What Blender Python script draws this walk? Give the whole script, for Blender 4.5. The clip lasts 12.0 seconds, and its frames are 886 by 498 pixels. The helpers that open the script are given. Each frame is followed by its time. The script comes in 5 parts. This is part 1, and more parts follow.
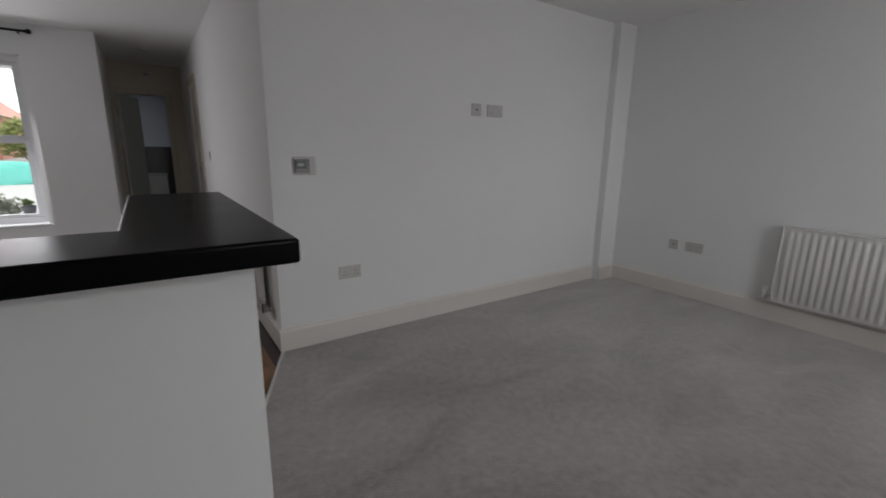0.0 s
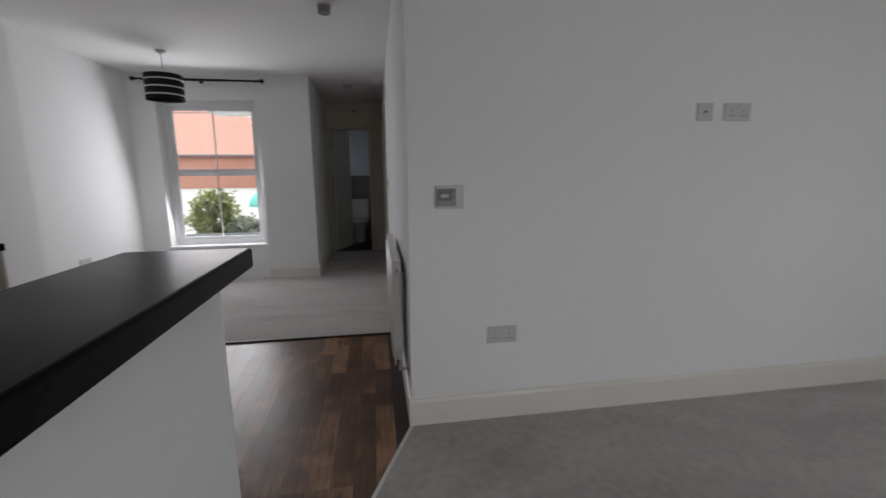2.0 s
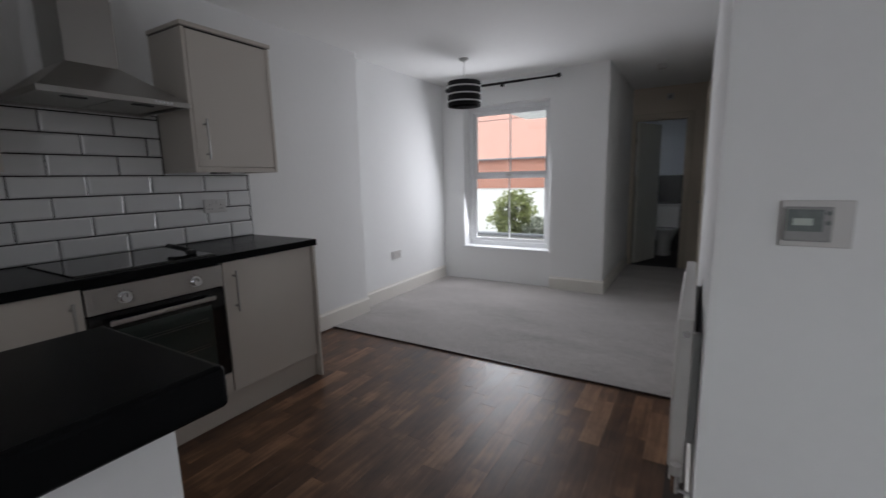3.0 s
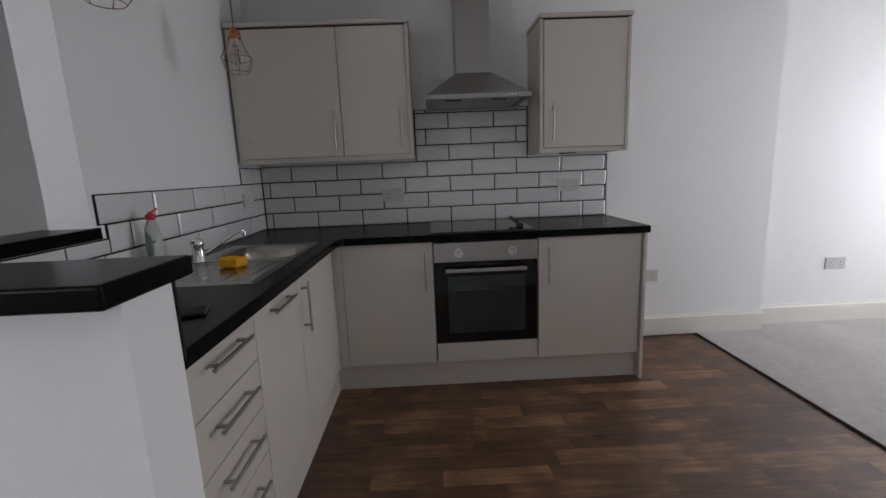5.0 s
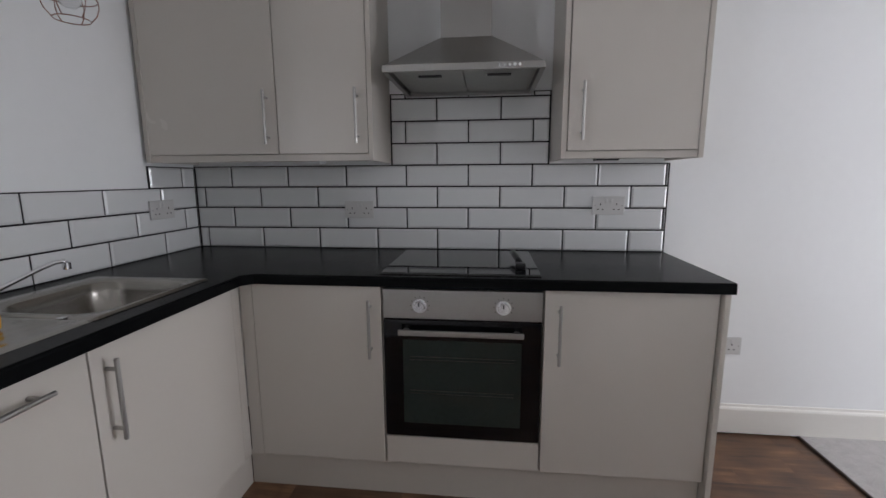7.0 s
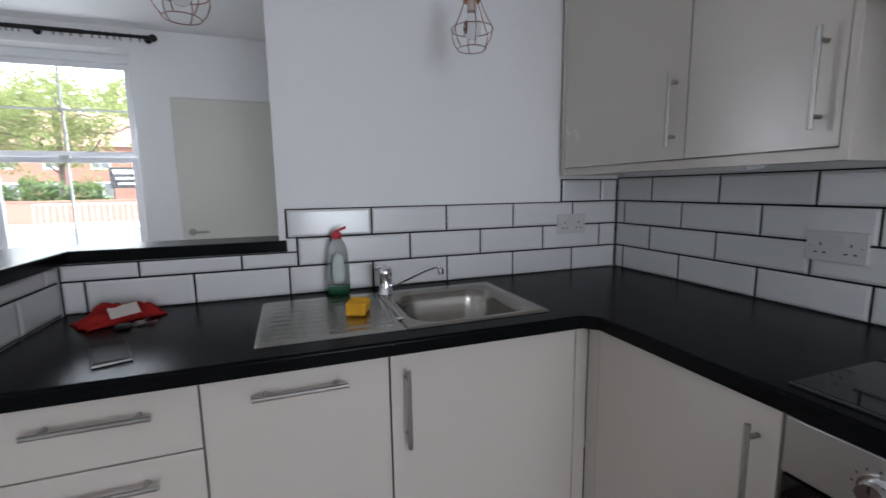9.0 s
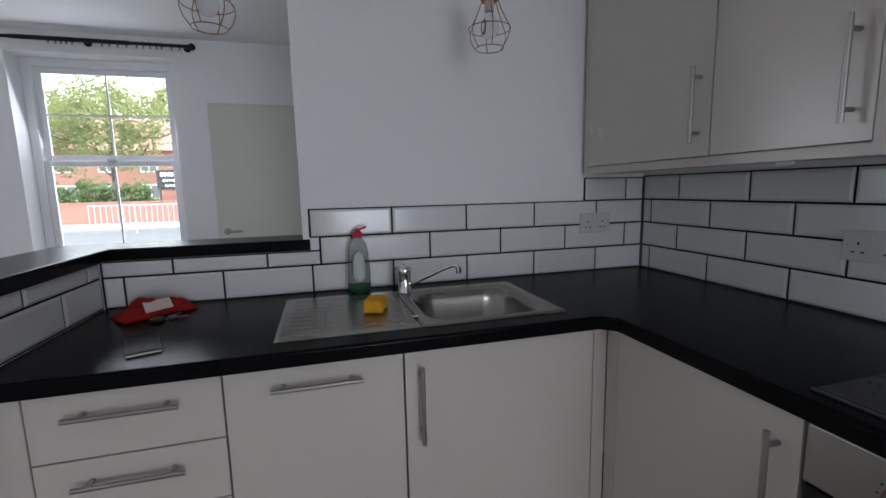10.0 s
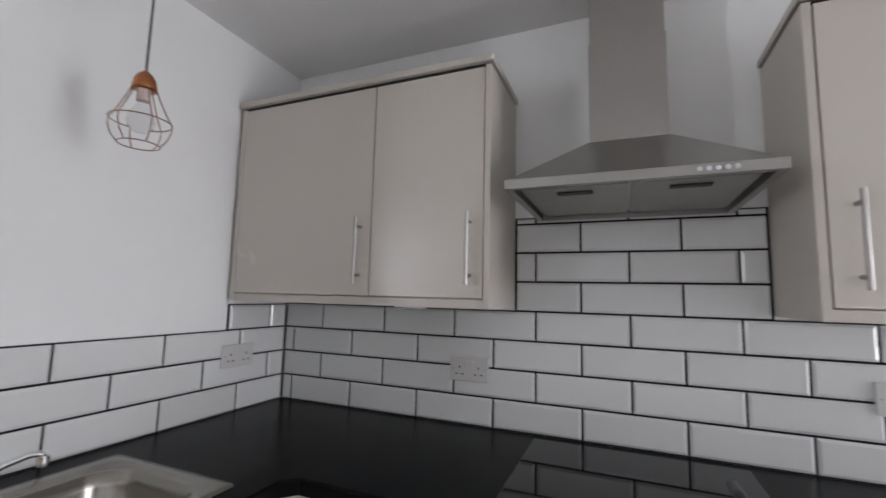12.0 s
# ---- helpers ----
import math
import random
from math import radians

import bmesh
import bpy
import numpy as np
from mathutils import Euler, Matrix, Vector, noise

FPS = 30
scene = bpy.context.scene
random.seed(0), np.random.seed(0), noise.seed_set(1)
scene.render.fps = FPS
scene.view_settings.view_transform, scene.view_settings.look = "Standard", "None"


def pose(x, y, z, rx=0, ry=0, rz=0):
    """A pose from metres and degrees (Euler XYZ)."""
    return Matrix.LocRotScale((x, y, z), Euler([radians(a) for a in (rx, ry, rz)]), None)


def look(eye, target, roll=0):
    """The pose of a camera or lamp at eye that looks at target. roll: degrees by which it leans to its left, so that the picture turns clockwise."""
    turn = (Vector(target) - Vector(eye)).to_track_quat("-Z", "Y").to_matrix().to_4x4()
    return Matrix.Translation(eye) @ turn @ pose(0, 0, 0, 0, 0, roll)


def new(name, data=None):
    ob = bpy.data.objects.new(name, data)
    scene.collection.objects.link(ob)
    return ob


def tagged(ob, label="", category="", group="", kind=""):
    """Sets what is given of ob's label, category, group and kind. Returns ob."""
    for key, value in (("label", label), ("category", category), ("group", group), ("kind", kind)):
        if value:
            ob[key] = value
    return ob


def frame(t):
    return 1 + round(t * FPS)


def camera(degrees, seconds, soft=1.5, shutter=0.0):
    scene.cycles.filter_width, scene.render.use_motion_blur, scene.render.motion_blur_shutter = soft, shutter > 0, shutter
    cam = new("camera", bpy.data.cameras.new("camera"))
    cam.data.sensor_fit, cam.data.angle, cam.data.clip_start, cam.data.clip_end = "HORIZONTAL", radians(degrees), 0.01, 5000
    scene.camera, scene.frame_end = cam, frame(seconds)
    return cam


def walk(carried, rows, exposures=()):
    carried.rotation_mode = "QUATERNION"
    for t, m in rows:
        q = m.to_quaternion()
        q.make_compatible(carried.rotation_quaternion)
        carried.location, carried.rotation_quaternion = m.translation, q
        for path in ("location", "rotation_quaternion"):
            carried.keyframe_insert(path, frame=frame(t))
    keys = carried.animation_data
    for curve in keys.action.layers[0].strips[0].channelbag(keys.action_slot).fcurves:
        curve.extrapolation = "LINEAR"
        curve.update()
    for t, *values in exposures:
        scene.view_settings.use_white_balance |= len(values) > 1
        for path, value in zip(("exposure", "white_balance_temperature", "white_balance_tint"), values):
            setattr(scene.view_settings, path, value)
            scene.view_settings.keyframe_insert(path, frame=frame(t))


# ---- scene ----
cam = camera(92.0, 12.0, shutter=0.22)
PATH = [
    (0, (2.151, -0.862, 1.246), (3.257, 0.743, 0.799), 0.9),
    (0.5, (2.231, -0.875, 1.246), (3.507, 0.569, 0.707), 0.9),
    (1, (2.329, -0.787, 1.243), (3.322, 0.836, 0.626), -2.6),
    (1.5, (2.433, -0.52, 1.265), (3.074, 1.341, 0.912), -0.7),
    (2, (2.586, -0.246, 1.253), (2.892, 1.701, 0.908), -0.5),
    (2.5, (2.689, 0.101, 1.255), (2.163, 2.003, 0.931), -0.8),
    (3, (2.692, 0.445, 1.27), (1.682, 2.14, 0.945), -1.3),
    (3.5, (2.794, 0.725, 1.252), (1.069, 1.678, 0.915), -0.0),
    (3.7, (2.812, 0.794, 1.248), (0.958, 1.464, 0.91), 0.9),
    (5.3, (2.953, 1.211, 1.252), (0.988, 1.219, 0.879), -2.4),
    (5.5, (2.87, 1.262, 1.259), (0.905, 1.242, 0.885), -2.2),
    (6, (2.577, 1.332, 1.28), (0.596, 1.265, 1.019), -1.2),
    (6.5, (2.322, 1.459, 1.27), (0.347, 1.381, 0.965), -1.4),
    (6.7, (2.243, 1.524, 1.263), (0.273, 1.385, 0.944), -0.9),
    (8.3, (1.526, 1.526, 1.254), (-0.22, 0.612, 0.916), -6.7),
    (8.5, (1.516, 1.546, 1.277), (0.047, 0.224, 0.969), -4.1),
    (9, (1.453, 1.623, 1.285), (0.784, -0.241, 1.006), -0.8),
    (9.5, (1.425, 1.65, 1.294), (0.939, -0.271, 1.017), -2.0),
    (10, (1.413, 1.648, 1.284), (0.883, -0.26, 1.006), -1.2),
    (10.5, (1.396, 1.593, 1.283), (0.776, -0.288, 1.007), -0.9),
    (11, (1.445, 1.45, 1.325), (0.114, -0.038, 1.197), 1.6),
    (11.5, (1.512, 1.373, 1.368), (-0.091, 0.193, 1.561), 0.9),
    (12, (1.524, 1.4, 1.371), (-0.309, 0.628, 1.588), 1.4),
]
EXPOSURES = [(0, -1.15, 6600, 10), (1.0, -1.08, 6600, 10), (1.5, -1.05, 6600, 10), (2.5, -1.05, 6400, 9), (3.0, -0.97, 6300, 9), (3.6, -0.58, 6250, 8), (5.5, -0.12, 6350, 10), (6.0, 0.14, 6250, 10), (6.5, 0.08, 6250, 10), (8.5, 0.9, 6050, 8), (9.0, 0.3, 5950, 8), (9.5, -0.2, 5950, 8), (10.5, -0.12, 6050, 9), (11.0, 0.34, 6250, 6), (11.5, 0.74, 6350, 10), (12.0, 0.76, 6350, 10)]
walk(cam, [(t, look(eye, target, roll)) for t, eye, target, roll in PATH], EXPOSURES)

# ---- world and light ----
world = bpy.data.worlds.new("world")
scene.world = world
world.use_nodes = True
wn = world.node_tree.nodes
sky = wn.new("ShaderNodeTexSky")
sky.sky_type, sky.sun_disc = "NISHITA", False
sky.sun_elevation, sky.sun_rotation = radians(42), radians(120)
sky.air_density, sky.dust_density = 1.0, 4.0
sky_mix = wn.new("ShaderNodeMixRGB")
sky_mix.inputs[0].default_value = 0.75
sky_mix.inputs[2].default_value = (60.0, 59.5, 62.0, 1)
world.node_tree.links.new(sky.outputs[0], sky_mix.inputs[1])
world.node_tree.links.new(sky_mix.outputs[0], wn["Background"].inputs[0])
wn["Background"].inputs[1].default_value = 0.15

sun_lamp = bpy.data.lights.new("sun", "SUN")
sun_lamp.energy, sun_lamp.angle, sun_lamp.color = 1.5, radians(20), (1.0, 0.96, 0.9)
sun = new("sun", sun_lamp)
sun.matrix_world = look((0, 0, 20), (11, -6, 6))


def window_light(name, eye, target, width, height, power):
    """The sky's light that comes in through a window's opening."""
    data = bpy.data.lights.new(name, "AREA")
    data.shape, data.size, data.size_y, data.energy, data.color = "RECTANGLE", width, height, power, (0.96, 0.945, 1.0)
    data.spread = radians(180)
    lamp = new(name, data)
    lamp.matrix_world = look(eye, target)
    return lamp


window_light("sky_light_north", (0.72, 5.195, 1.27), (0.95, 2.2, 0.45), 1.0, 1.6, 38)
window_light("sky_light_south", (2.88, -2.19, 1.5), (2.88, 1.0, 0.3), 0.9, 1.4, 10)
window_light("sky_light_south_east", (4.78, -2.19, 1.5), (3.5, 1.0, 0.7), 0.9, 1.4, 36)


# ---- materials ----
def material(name, colour, rough=0.5, metal=0.0, vary=0.06, scale=3.0, grain=60.0, bump=0.0, bump_scale=200.0, spec=0.5, coat=0.0, per_object=0.0):
    """A surface with colour that drifts at two scales, uneven gloss and fine relief."""
    m = bpy.data.materials.new(name)
    m.use_nodes = True
    n, l = m.node_tree.nodes, m.node_tree.links
    b = n["Principled BSDF"]
    b.inputs["Metallic"].default_value = metal
    b.inputs["Specular IOR Level"].default_value = spec
    b.inputs["Coat Weight"].default_value = coat
    b.inputs["Coat Roughness"].default_value = 0.08
    tc = n.new("ShaderNodeTexCoord")
    big, fine = n.new("ShaderNodeTexNoise"), n.new("ShaderNodeTexNoise")
    big.inputs["Scale"].default_value, fine.inputs["Scale"].default_value = scale, grain
    big.inputs["Detail"].default_value, fine.inputs["Detail"].default_value = 4, 3
    l.new(tc.outputs["Object"], big.inputs["Vector"])
    l.new(tc.outputs["Object"], fine.inputs["Vector"])
    add = n.new("ShaderNodeMath")
    add.operation = "MULTIPLY_ADD"
    add.inputs[1].default_value = 0.5
    half = n.new("ShaderNodeMath")
    half.operation = "MULTIPLY"
    half.inputs[1].default_value = 0.5
    l.new(fine.outputs["Fac"], half.inputs[0])
    l.new(big.outputs["Fac"], add.inputs[0])
    l.new(half.outputs[0], add.inputs[2])
    ramp = n.new("ShaderNodeMapRange")
    ramp.inputs["From Min"].default_value, ramp.inputs["From Max"].default_value = 0.45, 1.05
    ramp.inputs["To Min"].default_value, ramp.inputs["To Max"].default_value = 1 - vary, 1 + vary
    l.new(add.outputs[0], ramp.inputs["Value"])
    last = ramp.outputs[0]
    if per_object:
        info = n.new("ShaderNodeObjectInfo")
        pr = n.new("ShaderNodeMapRange")
        pr.inputs["To Min"].default_value, pr.inputs["To Max"].default_value = 1 - per_object, 1 + per_object
        l.new(info.outputs["Random"], pr.inputs["Value"])
        mul = n.new("ShaderNodeMath")
        mul.operation = "MULTIPLY"
        l.new(last, mul.inputs[0])
        l.new(pr.outputs[0], mul.inputs[1])
        last = mul.outputs[0]
    mix = n.new("ShaderNodeVectorMath")
    mix.operation = "SCALE"
    mix.inputs[0].default_value = colour
    l.new(last, mix.inputs["Scale"])
    l.new(mix.outputs[0], b.inputs["Base Color"])
    rr = n.new("ShaderNodeMapRange")
    rr.inputs["To Min"].default_value, rr.inputs["To Max"].default_value = max(0.02, rough * 0.85), min(1, rough * 1.15)
    l.new(big.outputs["Fac"], rr.inputs["Value"])
    l.new(rr.outputs[0], b.inputs["Roughness"])
    if bump:
        bn = n.new("ShaderNodeTexNoise")
        bn.inputs["Scale"].default_value, bn.inputs["Detail"].default_value = bump_scale, 3
        l.new(tc.outputs["Object"], bn.inputs["Vector"])
        bp = n.new("ShaderNodeBump")
        bp.inputs["Strength"].default_value, bp.inputs["Distance"].default_value = bump, 0.002
        l.new(bn.outputs["Fac"], bp.inputs["Height"])
        l.new(bp.outputs[0], b.inputs["Normal"])
    return m


def wood_floor():
    """Dark smoked-oak vinyl, with grain along y and each plank its own tone."""
    m = bpy.data.materials.new("dark_wood_vinyl")
    m.use_nodes = True
    n, l = m.node_tree.nodes, m.node_tree.links
    b = n["Principled BSDF"]
    tc, info = n.new("ShaderNodeTexCoord"), n.new("ShaderNodeObjectInfo")
    off = n.new("ShaderNodeVectorMath")
    off.operation = "SCALE"
    off.inputs[0].default_value = (7.3, 3.1, 5.7)
    l.new(info.outputs["Random"], off.inputs["Scale"])
    add = n.new("ShaderNodeVectorMath")
    l.new(tc.outputs["Object"], add.inputs[0])
    l.new(off.outputs[0], add.inputs[1])
    mp = n.new("ShaderNodeMapping")
    mp.inputs["Scale"].default_value = (28, 2.2, 28)
    l.new(add.outputs[0], mp.inputs["Vector"])
    grain = n.new("ShaderNodeTexNoise")
    grain.inputs["Scale"].default_value, grain.inputs["Detail"].default_value, grain.inputs["Roughness"].default_value = 1.6, 6, 0.65
    l.new(mp.outputs[0], grain.inputs["Vector"])
    cloud = n.new("ShaderNodeTexNoise")
    cloud.inputs["Scale"].default_value, cloud.inputs["Detail"].default_value = 5, 3
    l.new(add.outputs[0], cloud.inputs["Vector"])
    ramp = n.new("ShaderNodeValToRGB")
    e = ramp.color_ramp.elements
    e[0].position, e[0].color = 0.30, (0.032, 0.017, 0.011, 1)
    e[1].position, e[1].color = 0.74, (0.42, 0.235, 0.13, 1)
    mid = e.new(0.52)
    mid.color = (0.140, 0.071, 0.038, 1)
    mix = n.new("ShaderNodeMath")
    mix.operation = "MULTIPLY_ADD"
    mix.inputs[1].default_value = 0.45
    l.new(cloud.outputs["Fac"], mix.inputs[0])
    sc = n.new("ShaderNodeMath")
    sc.operation = "MULTIPLY_ADD"
    sc.inputs[1].default_value = 0.40
    l.new(grain.outputs["Fac"], sc.inputs[0])
    tone = n.new("ShaderNodeMapRange")
    tone.inputs["To Min"].default_value, tone.inputs["To Max"].default_value = 0.02, 0.20
    cube = n.new("ShaderNodeMath")
    cube.operation = "POWER"
    cube.inputs[1].default_value = 2.6
    l.new(info.outputs["Random"], cube.inputs[0])
    l.new(cube.outputs[0], tone.inputs["Value"])
    l.new(tone.outputs[0], sc.inputs[2])
    l.new(sc.outputs[0], mix.inputs[2])
    l.new(mix.outputs[0], ramp.inputs["Fac"])
    l.new(ramp.outputs[0], b.inputs["Base Color"])
    rr = n.new("ShaderNodeMapRange")
    rr.inputs["To Min"].default_value, rr.inputs["To Max"].default_value = 0.27, 0.45
    l.new(cloud.outputs["Fac"], rr.inputs["Value"])
    l.new(rr.outputs[0], b.inputs["Roughness"])
    bp = n.new("ShaderNodeBump")
    bp.inputs["Strength"].default_value, bp.inputs["Distance"].default_value = 0.25, 0.001
    l.new(grain.outputs["Fac"], bp.inputs["Height"])
    l.new(bp.outputs[0], b.inputs["Normal"])
    return m


def carpet_pile():
    """Grey twist-pile carpet: fine tufts, footfall shading in broad streaks."""
    m = bpy.data.materials.new("grey_carpet")
    m.use_nodes = True
    n, l = m.node_tree.nodes, m.node_tree.links
    b = n["Principled BSDF"]
    b.inputs["Roughness"].default_value = 1.0
    b.inputs["Specular IOR Level"].default_value = 0.1
    b.inputs["Sheen Weight"].default_value = 0.65
    tc = n.new("ShaderNodeTexCoord")
    mp = n.new("ShaderNodeMapping")
    mp.inputs["Rotation"].default_value = (0, 0, 0.5)
    mp.inputs["Scale"].default_value = (0.7, 1.5, 1)
    l.new(tc.outputs["Object"], mp.inputs["Vector"])
    streak, tuft, patch = (n.new("ShaderNodeTexNoise") for _ in range(3))
    streak.inputs["Scale"].default_value, streak.inputs["Detail"].default_value, streak.inputs["Distortion"].default_value = 1.6, 5, 0.8
    patch.inputs["Scale"].default_value, patch.inputs["Detail"].default_value = 26, 5
    tuft.inputs["Scale"].default_value, tuft.inputs["Detail"].default_value = 190, 3
    l.new(mp.outputs[0], streak.inputs["Vector"])
    l.new(tc.outputs["Object"], patch.inputs["Vector"])
    l.new(tc.outputs["Object"], tuft.inputs["Vector"])
    s1, s2 = n.new("ShaderNodeMath"), n.new("ShaderNodeMath")
    s1.operation = s2.operation = "MULTIPLY_ADD"
    s1.inputs[1].default_value, s2.inputs[1].default_value = 0.34, 0.5
    l.new(patch.outputs["Fac"], s1.inputs[0])
    half = n.new("ShaderNodeMath")
    half.operation = "MULTIPLY"
    half.inputs[1].default_value = 0.5
    l.new(streak.outputs["Fac"], half.inputs[0])
    l.new(half.outputs[0], s1.inputs[2])
    l.new(tuft.outputs["Fac"], s2.inputs[0])
    l.new(s1.outputs[0], s2.inputs[2])
    ramp = n.new("ShaderNodeValToRGB")
    e = ramp.color_ramp.elements
    e[0].position, e[0].color = 0.40, (0.17, 0.155, 0.14, 1)
    e[1].position, e[1].color = 0.94, (0.535, 0.50, 0.48, 1)
    l.new(s2.outputs[0], ramp.inputs["Fac"])
    l.new(ramp.outputs[0], b.inputs["Base Color"])
    bp = n.new("ShaderNodeBump")
    bp.inputs["Strength"].default_value, bp.inputs["Distance"].default_value = 0.7, 0.006
    l.new(tuft.outputs["Fac"], bp.inputs["Height"])
    l.new(bp.outputs[0], b.inputs["Normal"])
    return m


def glass_pane():
    m = bpy.data.materials.new("window_glass")
    m.use_nodes = True
    n, l = m.node_tree.nodes, m.node_tree.links
    n.remove(n["Principled BSDF"])
    clear, shine, mix, fres = n.new("ShaderNodeBsdfTransparent"), n.new("ShaderNodeBsdfGlossy"), n.new("ShaderNodeMixShader"), n.new("ShaderNodeFresnel")
    shine.inputs["Roughness"].default_value = 0.01
    clear.inputs[0].default_value = (0.96, 0.98, 0.97, 1)
    l.new(fres.outputs[0], mix.inputs[0])
    l.new(clear.outputs[0], mix.inputs[1])
    l.new(shine.outputs[0], mix.inputs[2])
    l.new(mix.outputs[0], n["Material Output"].inputs[0])
    return m


PAINT = material("white_wall_paint", (0.87, 0.875, 0.87), 0.75, vary=0.02, scale=1.2, grain=25, bump=0.12, bump_scale=140, spec=0.25)
CEILING = material("ceiling_paint", (0.88, 0.88, 0.87), 0.85, vary=0.02, scale=1.0, grain=20, bump=0.1, bump_scale=120, spec=0.2)
CREAM = material("cream_gloss_woodwork", (0.78, 0.755, 0.70), 0.32, vary=0.03, scale=2, bump=0.05, bump_scale=60)
CREAM_WALL = material("cream_wall_paint", (0.70, 0.62, 0.52), 0.75, vary=0.03, scale=1.5, bump=0.1, bump_scale=140, spec=0.25)
UPVC = material("white_upvc", (0.82, 0.83, 0.84), 0.34, vary=0.015, scale=3)
CARPET = carpet_pile()
VINYL = wood_floor()
DARK_STRIP = material("dark_floor_edging", (0.05, 0.032, 0.025), 0.4, vary=0.2)
PALE_STRIP = material("pale_metal_strip", (0.75, 0.74, 0.72), 0.35, metal=0.3, vary=0.05)
LAMINATE = material("black_slate_laminate", (0.006, 0.0065, 0.007), 0.25, vary=0.15, scale=8, grain=220, bump=0.03, bump_scale=260, spec=0.06)
GREIGE = material("greige_gloss_door", (0.62, 0.58, 0.525), 0.26, vary=0.015, scale=1.2, grain=90, bump=0.015, bump_scale=12, spec=0.55)
CARCASS = material("greige_panel", (0.58, 0.54, 0.485), 0.35, vary=0.03, scale=3)
# Dark colour painted for the shade in gaps and holes; also on dark fittings.
DARK_GAP = material("gap_shade_and_dark_fittings", (0.03, 0.028, 0.026), 0.6, vary=0.1)
GROUT = material("black_grout", (0.012, 0.012, 0.013), 0.85, vary=0.25, scale=40, bump=0.3, bump_scale=500)
TILE = material("white_metro_glaze", (0.73, 0.735, 0.73), 0.15, vary=0.02, scale=6, bump=0.03, bump_scale=18, spec=0.55, per_object=0.035)
STEEL = material("brushed_steel", (0.42, 0.41, 0.39), 0.34, metal=1.0, vary=0.06, scale=5, grain=150, bump=0.04, bump_scale=300)
CHROME = material("polished_chrome", (0.75, 0.75, 0.76), 0.08, metal=1.0, vary=0.02)
NICKEL = material("satin_nickel", (0.42, 0.41, 0.39), 0.42, metal=1.0, vary=0.04)
BLACK_GLASS = material("black_glass", (0.005, 0.005, 0.006), 0.05, vary=0.1, spec=0.35)
BLACK_PLASTIC = material("black_plastic", (0.012, 0.012, 0.013), 0.35, vary=0.1)
WHITE_PLASTIC = material("white_plastic", (0.60, 0.59, 0.575), 0.34, vary=0.02)
RADIATOR = material("white_radiator_enamel", (0.78, 0.77, 0.75), 0.25, vary=0.02)
GLASS = glass_pane()


# ---- building helpers ----
def bm_box(bm, x0, x1, y0, y1, z0, z1, bevel=0.0):
    made = bmesh.ops.create_cube(bm, size=1, matrix=Matrix.LocRotScale(((x0 + x1) / 2, (y0 + y1) / 2, (z0 + z1) / 2), None, (abs(x1 - x0), abs(y1 - y0), abs(z1 - z0))))
    if bevel:
        edges = {e for v in made["verts"] for e in v.link_edges}
        bmesh.ops.bevel(bm, geom=list(edges), offset=bevel, segments=2, affect="EDGES", profile=0.5)
    return bm


def box(x0, x1, y0, y1, z0, z1, bevel=0.0):
    return bm_box(bmesh.new(), x0, x1, y0, y1, z0, z1, bevel)


def bm_rod(bm, a, b, r, sides=12, r2=None):
    """A round bar from a to b."""
    a, b = Vector(a), Vector(b)
    m = Matrix.Translation((a + b) / 2) @ (b - a).to_track_quat("Z", "Y").to_matrix().to_4x4()
    bmesh.ops.create_cone(bm, cap_ends=True, segments=sides, radius1=r, radius2=r if r2 is None else r2, depth=(b - a).length, matrix=m)
    return bm


def rod(a, b, r, sides=12, r2=None):
    return bm_rod(bmesh.new(), a, b, r, sides, r2)


def prism(points, z0, z1, bevel=0.0):
    """A flat plate with the outline given, from z0 to z1."""
    bm = bmesh.new()
    low = [bm.verts.new((x, y, z0)) for x, y in points]
    high = [bm.verts.new((x, y, z1)) for x, y in points]
    bm.faces.new(reversed(low))
    bm.faces.new(high)
    for i in range(len(points)):
        j = (i + 1) % len(points)
        bm.faces.new((low[i], low[j], high[j], high[i]))
    bmesh.ops.recalc_face_normals(bm, faces=bm.faces)
    if bevel:
        edges = [e for e in bm.edges if abs(e.verts[0].co.z - e.verts[1].co.z) < 1e-6]
        bmesh.ops.bevel(bm, geom=edges, offset=bevel, segments=3, affect="EDGES", profile=0.5)
    return bm


def lathe(profile, centre, sides=24):
    """A turned shape from (radius, z) pairs."""
    bm = bmesh.new()
    rings = []
    for r, z in profile:
        rings.append([bm.verts.new((centre[0] + r * math.cos(2 * math.pi * k / sides), centre[1] + r * math.sin(2 * math.pi * k / sides), centre[2] + z)) for k in range(sides)])
    for a, b in zip(rings, rings[1:]):
        for k in range(sides):
            j = (k + 1) % sides
            bm.faces.new((a[k], a[j], b[j], b[k]))
    bm.faces.new(reversed(rings[0]))
    bm.faces.new(rings[-1])
    bmesh.ops.recalc_face_normals(bm, faces=bm.faces)
    for f in bm.faces:
        f.smooth = True
    return bm


